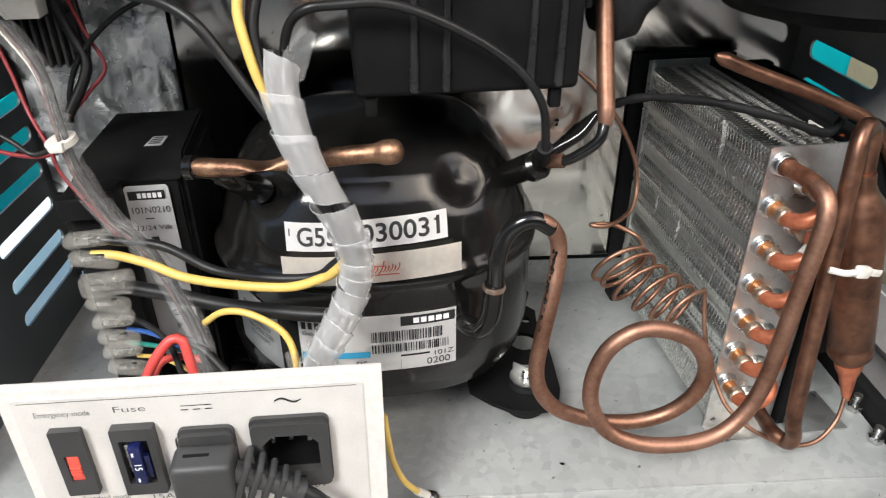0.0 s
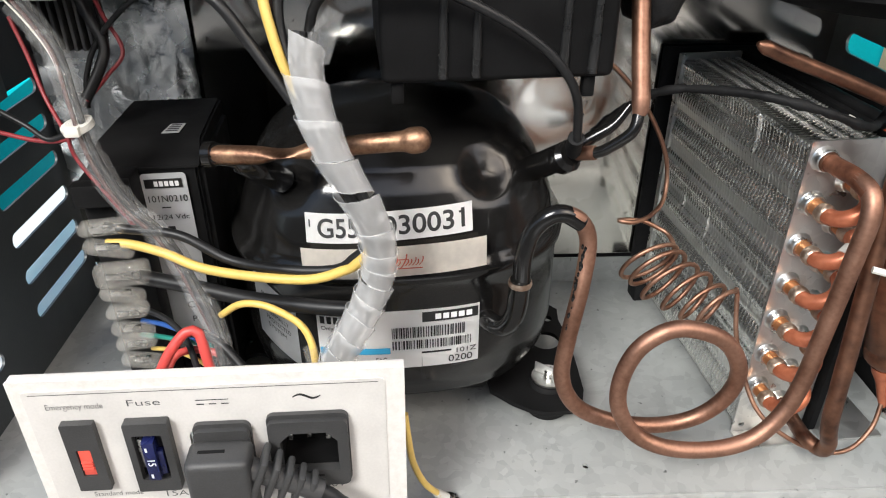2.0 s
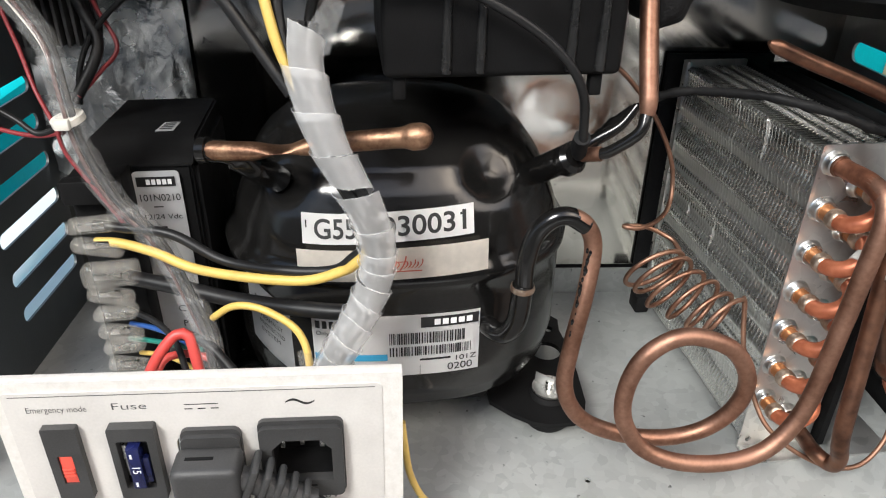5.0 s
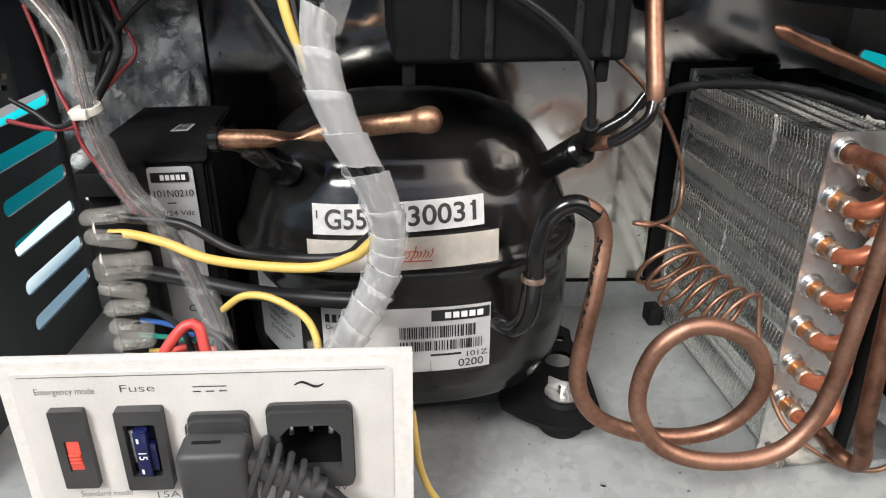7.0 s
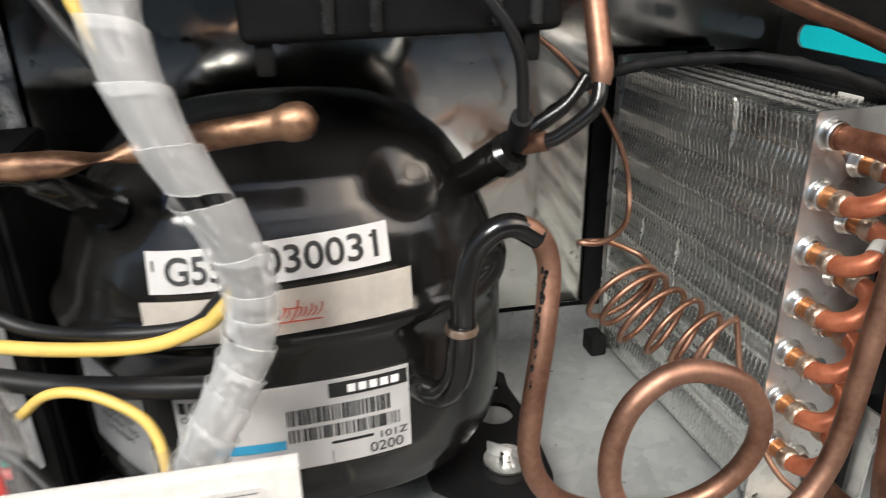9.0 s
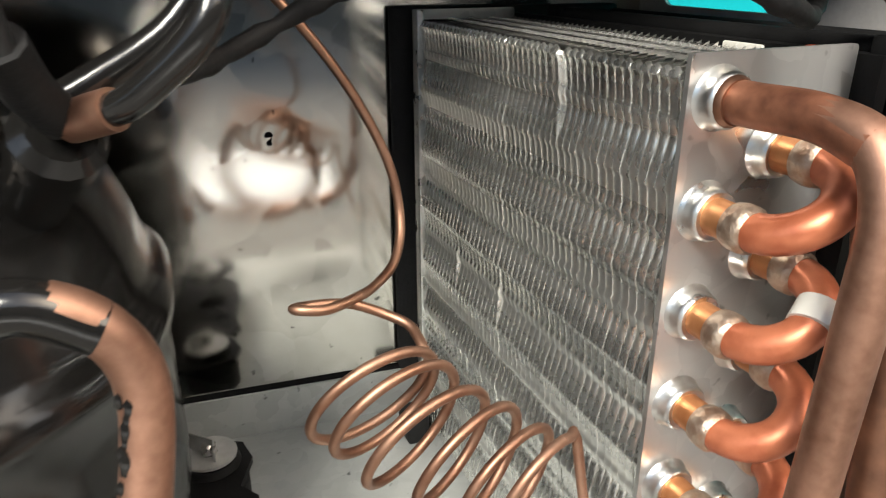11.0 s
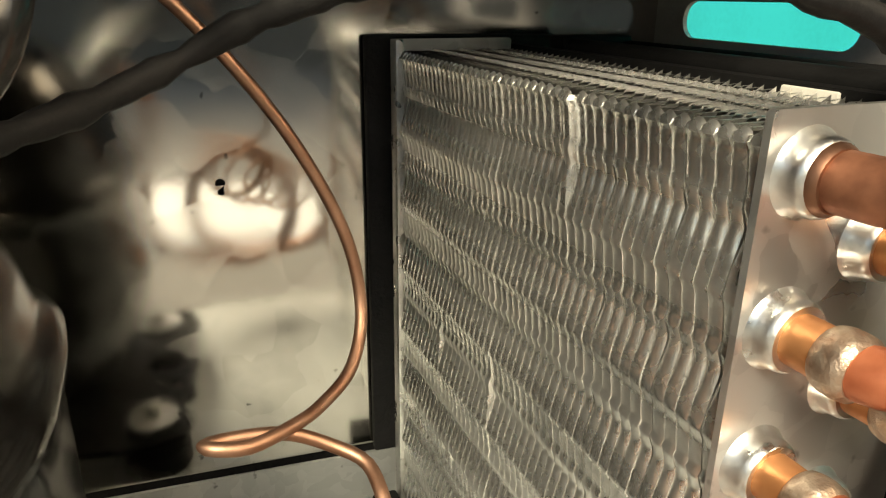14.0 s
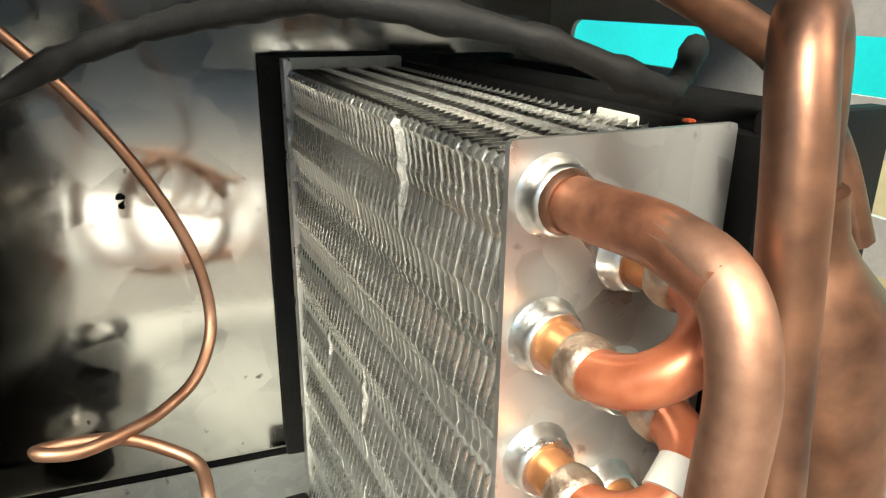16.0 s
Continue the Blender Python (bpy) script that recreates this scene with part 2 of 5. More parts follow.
def tube(points, r, seg=14, step=0.0015, raw=False):
    """A round tube along the points; r is a radius or a function of the share of the way."""
    line = [Vector(p) for p in points] if raw else spline(points, step)
    fr = frames(line)
    b = bmesh.new()
    rings = []
    for i, (p, t, n, s) in enumerate(fr):
        rr = r(i / (len(fr) - 1)) if callable(r) else r
        rings.append([b.verts.new(p + rr * (n * math.cos(2 * math.pi * k / seg) + s * math.sin(2 * math.pi * k / seg))) for k in range(seg)])
    for a, c in zip(rings, rings[1:]):
        for k in range(seg):
            b.faces.new((a[k], a[(k + 1) % seg], c[(k + 1) % seg], c[k]))
    b.faces.new(rings[0][::-1])
    b.faces.new(rings[-1])
    return b


def sheet(outline, holes, thick, m):
    """A plate with holes: outlines in its own plane, given a thickness along its normal."""
    cu = bpy.data.curves.new("tmp", "CURVE")
    cu.dimensions, cu.fill_mode, cu.extrude = "2D", "BOTH", thick / 2
    for pts in (outline, *holes):
        s = cu.splines.new("POLY")
        s.points.add(len(pts) - 1)
        for p, (x, y) in zip(s.points, pts):
            p.co = (x, y, 0, 1)
        s.use_cyclic_u = True
    ob = bpy.data.objects.new("tmp", cu)
    me = bpy.data.meshes.new_from_object(ob)
    b = bmesh.new()
    b.from_mesh(me)
    bmesh.ops.remove_doubles(b, verts=b.verts[:], dist=1e-6)
    bpy.data.objects.remove(ob)
    bpy.data.curves.remove(cu)
    bpy.data.meshes.remove(me)
    b.transform(m)
    return b


def rounded(x0, x1, y0, y1, r, seg=6):
    pts = []
    for cx, cy, a0 in ((x1 - r, y1 - r, 0), (x0 + r, y1 - r, 90), (x0 + r, y0 + r, 180), (x1 - r, y0 + r, 270)):
        for k in range(seg + 1):
            a = radians(a0 + 90 * k / seg)
            pts.append((cx + r * math.cos(a), cy + r * math.sin(a)))
    return pts


def circle(cx, cy, r, seg=24):
    return [(cx + r * math.cos(2 * math.pi * k / seg), cy + r * math.sin(2 * math.pi * k / seg)) for k in range(seg)]


def lettering(text, height, width=None, bold=0.0):
    """Letters of the built-in font as a flat mesh with a little depth, left end and baseline at the origin."""
    cu = bpy.data.curves.new("tmp", "FONT")
    cu.body, cu.size, cu.extrude, cu.offset = text, height * 1.38, 0.00005, bold
    ob = bpy.data.objects.new("tmp", cu)
    me = bpy.data.meshes.new_from_object(ob)
    b = bmesh.new()
    b.from_mesh(me)
    bpy.data.objects.remove(ob)
    bpy.data.curves.remove(cu)
    bpy.data.meshes.remove(me)
    if width and b.verts:
        w = max(v.co.x for v in b.verts) - min(v.co.x for v in b.verts)
        for v in b.verts:
            v.co.x *= width / w
    return b


UP = Matrix(((1, 0, 0, 0), (0, 0, -1, 0), (0, 1, 0, 0), (0, 0, 0, 1)))   # a flat drawing stood upright, seen from the front


def bars(x0, x1, z0, z1, n, seed, fill=0.55):
    """Upright strokes of uneven width, as (x0, x1, z0, z1)."""
    rnd = random.Random(seed)
    w = [(0.5 + rnd.random() * 1.5) for _ in range(2 * n)]
    s = (x1 - x0) / sum(w)
    out, x = [], x0
    for i, k in enumerate(w):
        if i % 2 == 0:
            out.append((x, x + k * s, z0, z1))
        x += k * s
    return out

# ---- the case: floor, walls, ceiling, ground ----
CASE = pose(0.2, 0.5, 0, 0, 0, -5)      # u along the back wall, v towards it, z up
LEFT, RIGHT, FRONT, TOP = -0.343, 0.153, -0.192, 0.30
INNER = 0.135                            # the slotted side wall is stepped inwards above the floor


def case_part(name, bm, material, label, category, parent=None):
    bm.transform(CASE)
    ob = part(name, bm, material, parent)
    return tagged(ob, label, category, kind="structure") if parent is None else ob


fl = sheet([(LEFT, FRONT), (RIGHT - 0.012, FRONT), (RIGHT - 0.012, -0.002), (LEFT, -0.002)],
           [circle(-0.035, FRONT + 0.018, 0.0016, 12)], 0.0015, Matrix.Translation((0, 0, -0.00075)))
box(LEFT, RIGHT - 0.012, FRONT - 0.0015, FRONT, -0.055, -0.0002, 0.0005, bm=fl)
box(LEFT, RIGHT - 0.012, -0.0035, -0.002, -0.001, 0.0195, 0.0004, bm=fl)
floor = case_part("floor", fl, GALV_FLOOR, "dull galvanised sheet floor with a folded front lip", "floor")
UP0 = Matrix(((1, 0, 0, 0), (0, 0, -1, 0), (0, 1, 0, 0), (0, 0, 0, 1)))
hole = [(x, z) for x, z in circle(-0.0137, 0.1235, 0.0015, 14) if z > 0.1228] + [(-0.0147, 0.1212), (-0.0145, 0.1200), (-0.0133, 0.1197), (-0.0126, 0.1203), (-0.0129, 0.1215)]
case_part("wall_back", sheet([(LEFT, 0.021), (INNER + 0.001, 0.021), (INNER + 0.001, TOP), (LEFT, TOP)], [hole], 0.0015, Matrix.Translation((0, 0.00075, 0)) @ UP0), GALV_WALL, "shiny galvanised sheet-metal back wall, smeared", "wall")
# black sheet put behind the wall as the shade in its gap and hole
case_part("gap_shade_strip", box(LEFT, INNER + 0.001, 0.003, 0.0045, -0.055, 0.2), FOAM, "black strip standing in for the shade in the gap behind the floor fold", "wall")

slots = []
for z in (0.150, 0.128, 0.1043, 0.0806, 0.0565, 0.0335):
    for v0, v1 in ((-0.078, -0.008), (-0.190, -0.118)):
        slots.append(rounded(v0, v1, z - 0.0046, z + 0.0046, 0.0045))
SIDE = Matrix(((0, 0, 1, 0), (1, 0, 0, 0), (0, 1, 0, 0), (0, 0, 0, 1)))
case_part("wall_left", sheet([(-0.196, -0.055), (0, -0.055), (0, TOP), (-0.196, TOP)], slots, 0.0015, Matrix.Translation((LEFT, 0, 0)) @ SIDE),
          DARK_PAINT, "dark grey painted side wall with rounded vent slots", "wall")
slots = []
for z in (0.172, 0.1495, 0.127, 0.1045, 0.082):
    for v0, v1 in ((-0.084, -0.015), (-0.187, -0.118)):
        slots.append(rounded(v0, v1, z - 0.0056, z + 0.0056, 0.0054))
wr = sheet([(-0.22, 0.050), (0, 0.050), (0, TOP), (-0.22, TOP)], slots, 0.0015, Matrix.Translation((INNER, 0, 0)) @ SIDE)
box(INNER + 0.0009, RIGHT, -0.22, 0, 0.050, 0.0515, 0.0003, bm=wr)
box(RIGHT - 0.0008, RIGHT + 0.0007, -0.22, 0, -0.055, 0.0495, 0.0003, bm=wr)
case_part("wall_right", wr, LIGHT_PAINT, "light grey painted side wall with rounded vent slots", "wall")
# unseen and assumed: height and depth set how far daylight reaches in
case_part("ceiling", box(LEFT, RIGHT, -0.195, 0, TOP, TOP + 0.002), CEIL, "assumed grey sheet ceiling above view, shades the case", "ceiling")
case_part("floor_rail", box(RIGHT - 0.010, RIGHT - 0.002, -0.20, -0.004, -0.03, 0.012, 0.001), RUBBER, "black rubber rail along the floor edge", "rail")
case_part("trim", box(RIGHT - 0.002, RIGHT + 0.004, -0.24, -0.10, -0.05, 0.03, 0.001), LIGHT_PAINT, "pale grey folded edge of the case", "trim")
g = bmesh.new()
bmesh.ops.create_grid(g, x_segments=4, y_segments=4, size=400)
g.transform(Matrix.Translation((0, 0, -0.062)))
tagged(part("ground", g, GROUND), "grey concrete ground outside the case", "ground", kind="structure")

for nm, x0, x1, y0, y1, z0, z1 in (("teal_panel", -0.25, -0.225, 0.44, 1.1, 0.016, 0.10), ("teal_panel", 0.52, 0.54, 0.22, 1.4, -0.062, 0.6)):
    e = empty(nm, "bright teal painted metal panel standing outside the vents", "panel", pose((x0 + x1) / 2, (y0 + y1) / 2, z0))
    ob = part("sheet", box(x0, x1, y0, y1, z0, z1, 0.003), TEAL, e)
    ob.matrix_parent_inverse = e.matrix_world.inverted()
    if x0 > 0:
        ob = part("skirting", box(0.512, 0.5195, y0, 0.665, z0, 0.128, 0.001), SAND_PAINT, e, "sand-coloured lower strip")
        ob.matrix_parent_inverse = e.matrix_world.inverted()
    else:
        # added ledge: catches the sun so the lower slots show bright white
        ob = part("ledge", box(-0.45, -0.168, y0 - 0.19, y1, -0.030, -0.020, 0.001), BOARD_WHITE, e, "added white ledge giving the brightness behind the lower slots")
        ob.matrix_parent_inverse = e.matrix_world.inverted()
        for yy in (y0 + 0.01, y1 - 0.01):
            ob = part("post", box(x0 + 0.004, x1 - 0.004, yy - 0.008, yy + 0.008, -0.0195, z0 + 0.002, 0.001), TEAL, e)
            ob.matrix_parent_inverse = e.matrix_world.inverted()
            ob = part("ledge_leg", box(x0 + 0.004, x1 - 0.004, yy - 0.008, yy + 0.008, -0.0620, -0.0305, 0.001), BOARD_WHITE, e)
            ob.matrix_parent_inverse = e.matrix_world.inverted()
# dark backdrop added out of view: blocks low sky, keeps upper reflections dark
DARK_BACKDROP = mat("dull_dark_backdrop", (0.085, 0.08, 0.072), 0.9, grain=0.2, scale=3, bscale=30)
tagged(part("backdrop", box(-6, 6, -1.8, -1.6, -0.062, 1.15), DARK_BACKDROP), "unseen dark backdrop added behind the camera to darken reflections", "wall", kind="structure")
# added out of view: its sunlit white makes the bright reflection in the back wall
tagged(part("reflection_board", box(-0.10, 0.24, -0.20, 0.02, -0.0615, -0.052, 0.003), BOARD_WHITE), "unseen white board added before the case, mirrored as the wall's bright patch", "board")


def thing(name, label, category, at=(0, 0, 0), group=""):
    """An Empty at the base of a thing; parts are built in world metres."""
    return empty(name, label, category, Matrix.Translation(at), group)


def put(name, bm, material, parent, label="", angle=40):
    """A part in world metres under its thing or part."""
    o = Vector()
    p = parent
    while p:
        o += p.matrix_basis.translation if p.type == "EMPTY" else Vector()
        p = p.parent
    bm.transform(Matrix.Translation(-o))
    return part(name, bm, material, parent, label, angle)


# crumpled foil on the back wall beside the module
b = bmesh.new()
NX, NZ = 46, 46
grid = []
for i in range(NX + 1):
    row = []
    for j in range(NZ + 1):
        u, z = -0.340 + 0.092 * i / NX, 0.085 + 0.205 * j / NZ
        p = Vector((u, 0, z))
        d = 0.0016 * noise.noise(p * 38) + 0.0012 * abs(noise.noise(p * 90 + Vector((3, 1, 2)))) + 0.0004 * noise.noise(p * 260)
        row.append(b.verts.new((u, -0.0042 - d, z)))
    grid.append(row)
for i in range(NX):
    for j in range(NZ):
        b.faces.new((grid[i][j], grid[i + 1][j], grid[i + 1][j + 1], grid[i][j + 1]))
b.transform(CASE)
FOIL = mat("aluminium_foil", (0.86, 0.88, 0.88), 0.24, 1.0, grain=0.12, scale=60, bump=0.25, bscale=260)
tagged(part("foil_sheet", b, FOIL, angle=25), "crumpled aluminium foil sheet on the back wall", "foil")

# ---- compressor ----
CX, CY, CA, CB, CN = 0.064, 0.420, 0.081, 0.073, 2.6
SHELL = [(0.028, 0.55), (0.031, 0.80), (0.037, 0.92), (0.047, 0.975), (0.06, 1.0), (0.104, 1.0), (0.1065, 1.025), (0.111, 1.03), (0.1135, 1.0),
         (0.116, 0.975), (0.125, 0.948), (0.135, 0.900), (0.145, 0.838), (0.153, 0.765), (0.160, 0.66), (0.1655, 0.49), (0.1685, 0.28), (0.170, 0.0)]


def shell_scale(z):
    for (a, s), (b, t) in zip(SHELL, SHELL[1:]):
        if a <= z <= b:
            return s + (t - s) * (z - a) / (b - a)
    return 0.0


def shell_front(x, z, out=0.0):
    s = shell_scale(z)
    u = min(0.999, abs(x - CX) / (CA * s))
    return CY - CB * s * (1 - u ** CN) ** (1 / CN) - out


DIMPLES = ((0.101, 0.366, 0.151, 0.0170, 0.0052), (0.012, 0.368, 0.150, 0.016, 0.007))
compressor = thing("compressor", "glossy black enamelled hermetic compressor on a black foot plate", "compressor", (CX, CY, 0.0))
b = bmesh.new()
prof = []
for (a, s), (c, t) in zip(SHELL, SHELL[1:]):
    k = 1 if abs(a - c) < 0.0055 and c < 0.12 else 5
    for j in range(k):
        prof.append((a + (c - a) * j / k, s + (t - s) * j / k))
prof.append((0.170, 0.004))
SEG = 120
rings = []
for z, s in prof:
    ring = []
    for k in range(SEG):
        a = 2 * math.pi * k / SEG
        c, d = math.cos(a), math.sin(a)
        x = CX + CA * s * math.copysign(abs(c) ** (2 / CN), c)
        y = CY + CB * s * math.copysign(abs(d) ** (2 / CN), d)
        p = Vector((x, y, z))
        for dx, dy, dz, r, deep in DIMPLES:
            q = (p - Vector((dx, dy, dz))).length / r
            if q < 1:
                p += Vector((0, 0.75, -0.65)) * deep * (1 - q * q) ** 2
        ring.append(b.verts.new(p))
    rings.append(ring)
for lo, hi in zip(rings, rings[1:]):
    for k in range(SEG):
        b.faces.new((lo[k], lo[(k + 1) % SEG], hi[(k + 1) % SEG], hi[k]))
b.faces.new(rings[0][::-1]), b.faces.new(rings[-1])
put("shell", b, ENAMEL, compressor, angle=60)
# foot plates with their grommets
for sx in (1, -1):
    out = [(0.108, 0.372), (0.118, 0.3610), (0.127, 0.3540), (0.135, 0.3515), (0.148, 0.3515), (0.154, 0.355), (0.158, 0.366), (0.1605, 0.390), (0.162, 0.412), (0.161, 0.430), (0.163, 0.441), (0.158, 0.448), (0.164, 0.462), (0.162, 0.472), (0.150, 0.478), (0.108, 0.478)]
    holes = [circle(0.148, 0.411, 0.0085, 20), circle(0.1545, 0.432, 0.0030, 14), circle(0.1405, 0.3745, 0.007, 16)]
    fx = (lambda x: x) if sx > 0 else (lambda x: 2 * CX - x)
    out, holes = [(fx(x), y) for x, y in out], [[(fx(x), y) for x, y in h] for h in holes]
    put("foot_plate", sheet(out, holes, 0.0025, Matrix.Translation((0, 0, 0.0165))), PLASTIC, compressor)
    for gx, gy in ((0.1405, 0.3745), (0.150, 0.464)):
        gr = put("grommet", lathe([(0.011, 0), (0.0125, 0.002), (0.0125, 0.010), (0.0085, 0.0125), (0.0105, 0.018), (0.0095, 0.0205), (0.003, 0.0208)], 28,
                                  Matrix.Translation((fx(gx), gy, 0))), RUBBER, compressor, "black rubber mounting foot")
        ox, oy = fx(gx), gy
        # rear washers get a duller metal to tone down their reflection in the wall
        put("washer", sheet(circle(ox, oy, 0.0094, 28), [circle(ox, oy, 0.0028, 12)], 0.0010, Matrix.Translation((0, 0, 0.0218))), FERRULE if gy < 0.4 else DULL_ALU, compressor, "zinc spring washer, the rear ones toned down")
        tab = box(-0.0075, 0.0035, -0.0004, 0.0004, 0, 0.0062, 0.0002, m=Matrix.Translation((ox - 0.001, oy + 0.0005, 0.0224)) @ pose(0, 0, 0, 0, 0, -42))
        box(-0.0004, 0.0004, -0.0045, 0.0, 0, 0.0040, 0.0002, m=Matrix.Translation((ox + 0.0012, oy - 0.0022, 0.0224)), bm=tab)
        put("clip_tab", tab, DULL_ALU, compressor, "bent-up tab of the spring washer")
        put("bolt", lathe([(0.0026, 0), (0.0026, 0.0050), (0.0018, 0.0058)], 14, Matrix.Translation((ox, oy, 0.0205))), STEEL, compressor)
put("base", box(0.02, 0.108, 0.375, 0.465, 0.016, 0.034, 0.004), PLASTIC, compressor)
# process stub: pinched copper pipe in a black socket
put("stub_collar", tube([(-0.0150, 0.3614, 0.1655), (-0.0115, 0.3602, 0.1658)], 0.0053, 18), ENAMEL, compressor, "black painted collar")
put("stub_socket", tube([(0.012, 0.376, 0.146), (0.004, 0.366, 0.156), (-0.004, 0.361, 0.164), (-0.013, 0.361, 0.1655)], lambda t: 0.0058 if t < 0.7 else 0.0047), ENAMEL, compressor)
stub = [Vector((-0.0125, 0.3605, 0.1657)), Vector((0.012, 0.352, 0.168)), Vector((0.045, 0.343, 0.174)), Vector((0.073, 0.3345, 0.1785))]
line = spline(stub, 0.001)
fr = frames(line)
b = bmesh.new()
rings = []
for i, (p, t, n, s) in enumerate(fr):
    w = i / (len(fr) - 1)
    pinch = math.exp(-((w - 0.36) / 0.085) ** 2)
    swell = 1.3 * (1 / (1 + math.exp(-(w - 0.90) * 90))) * (1 - max(0, (w - 0.965) / 0.035) ** 2 * 0.45)
    r = 0.0039 * (1 + 0.30 * min(1, swell)) * math.sqrt(max(0.06, 1 - max(0, (w - 0.94) / 0.06) ** 2.5))
    side = t.cross(Vector((0, 0, 1))).normalized()
    up = side.cross(t)
    ring = []
    for k in range(18):
        a = 2 * math.pi * k / 18
        ring.append(b.verts.new(p + side * r * math.cos(a) * (1 + 0.35 * pinch) + up * r * math.sin(a) * (1 - 0.78 * pinch)))
    rings.append(ring)
for a, c in zip(rings, rings[1:]):
    for k in range(18):
        b.faces.new((a[k], a[(k + 1) % 18], c[(k + 1) % 18], c[k]))
b.faces.new(rings[0][::-1]), b.faces.new(rings[-1])
put("process_stub", b, STUB_COPPER, compressor, "pinched copper process pipe with a swaged end")
# discharge fitting
put("discharge_fitting", tube([(0.098, 0.362, 0.0815), (0.1005, 0.350, 0.0815), (0.106, 0.342, 0.083), (0.1105, 0.339, 0.092), (0.112, 0.339, 0.110)], 0.0046), ENAMEL, compressor, "black painted elbow pipe")
put("fitting_ring", lathe([(0.0062, 0), (0.0066, 0.0015), (0.0055, 0.003)], 20, axis((0.0985, 0.353, 0.0815), (0.1005, 0.345, 0.0815))), ENAMEL, compressor)
put("joint_ring", lathe([(0.0050, 0), (0.0054, 0.0012), (0.0050, 0.0025)], 20, axis((0.1119, 0.339, 0.107), (0.1121, 0.339, 0.12))), SOLDER, compressor, "grey solder ring")
# suction port
put("suction_port", tube([(0.118, 0.400, 0.130), (0.127, 0.3828, 0.143), (0.136, 0.362, 0.158)], 0.0062), ENAMEL, compressor)
put("suction_nut", lathe([(0.0062, 0), (0.0068, 0.001), (0.0066, 0.004), (0.0070, 0.006), (0.005, 0.008)], 14, axis((0.133, 0.366, 0.153), (0.138, 0.356, 0.162))), ENAMEL, compressor)


def strokes(rects, place, bm=None):
    """Thin raised strokes from (x0, x1, z0, z1), laid on a curved surface."""
    bm = bm or bmesh.new()
    for x0, x1, z0, z1 in rects:
        n = max(1, int((x1 - x0) / 0.004))
        for i in range(n):
            a, c = x0 + (x1 - x0) * i / n, x0 + (x1 - x0) * (i + 1) / n
            bm.faces.new([bm.verts.new(place(x, z)) for x, z in ((a, z0), (c, z0), (c, z1), (a, z1))])
    bmesh.ops.remove_doubles(bm, verts=bm.verts[:], dist=1e-7)
    return bm


def sticker(x0, x1, z0, z1, place, nx=24, nz=8, skew=0.0, thick=0.0003):
    """A sheet of paper that follows a surface, with thickness."""
    bm = bmesh.new()
    def at(i, j, o):
        x, z = x0 + (x1 - x0) * i / nx, z0 + (z1 - z0) * j / nz + skew * i / nx
        p = place(x, z)
        return Vector((p[0], p[1] + o, p[2]))
    top = [[bm.verts.new(at(i, j, 0)) for j in range(nz + 1)] for i in range(nx + 1)]
    for i in range(nx):
        for j in range(nz):
            bm.faces.new((top[i][j], top[i + 1][j], top[i + 1][j + 1], top[i][j + 1]))
    bmesh.ops.solidify(bm, geom=bm.faces[:], thickness=thick)
    return bm


def letters_on(text, x, z, h, place, width=None, skew=0.0, bold=0.0):
    bm = lettering(text, h, width, bold)
    for v in bm.verts:
        p = place(x + v.co.x, z + v.co.y + skew * v.co.x)
        v.co = Vector((p[0], p[1] + v.co.z * 0.5, p[2]))
    return bm


# serial tag, maker's label, rating label
def on_tag(o):
    return lambda x, z: (x, shell_front(x, z, o) , z)


tag = put("serial_label", sticker(0.021, 0.0930, 0.1250, 0.1370, on_tag(0.0006), skew=0.0028), PAPER, compressor, "white paper label with a black serial number")
put("lettering", letters_on("G55", 0.0258, 0.1277, 0.0079, on_tag(0.0009), 0.0172, 0.039, 0.00016), INK, tag)
put("lettering", letters_on("5030031", 0.0473, 0.1286, 0.0079, on_tag(0.0009), 0.0418, 0.039, 0.00016), INK, tag)
put("numeral_flag", strokes([(0.0870, 0.0884, 0.1359, 0.1368)], on_tag(0.0009)), INK, tag)
put("tick", strokes([(0.0225, 0.0231, 0.1315, 0.1345)], on_tag(0.0009)), INK, tag)


def on_maker(o):
    return lambda x, z: (x, CY - CB * (1.0 - 0.03 * (z - 0.108) / 0.018) * (1 - min(0.999, abs(x - CX) / CA) ** CN) ** (1 / CN) - o, z)


maker = put("maker_label", sticker(0.0185, 0.0985, 0.1108, 0.1248, on_maker(0.0030), skew=0.0024), OLD_PAPER, compressor, "stained cream paper label with a red mark")
b = bmesh.new()
pl = on_maker(0.0034)
for cx, z0, h, w in ((0.0612, 0.1172, 0.0036, 0.0006), (0.0628, 0.1172, 0.0026, 0.0005), (0.0640, 0.1158, 0.0068, 0.0006), (0.0662, 0.1172, 0.0030, 0.0006),
                     (0.0676, 0.1172, 0.0030, 0.0006), (0.0692, 0.1172, 0.0038, 0.0005), (0.0706, 0.1172, 0.0028, 0.0006), (0.0722, 0.1172, 0.0040, 0.0005)):
    for k in range(6):                                # one slanted, slightly bowed pen stroke
        q = []
        for f_, o in ((k / 6, 0), (k / 6, 1), ((k + 1) / 6, 1), ((k + 1) / 6, 0)):
            zz = z0 + h * f_
            q.append(b.verts.new(pl(cx - 0.0040 + h * 0.45 * f_ + 0.0007 * math.sin(math.pi * f_) + o * w, zz)))
        b.faces.new(q)
strokes([(0.0592, 0.0640, 0.1199, 0.1203)], pl, b)
strokes([(0.0560, 0.0700, 0.1157, 0.1162)], pl, b)
put("red_mark", b, RED_INK, maker, "faded red hand-drawn style mark")

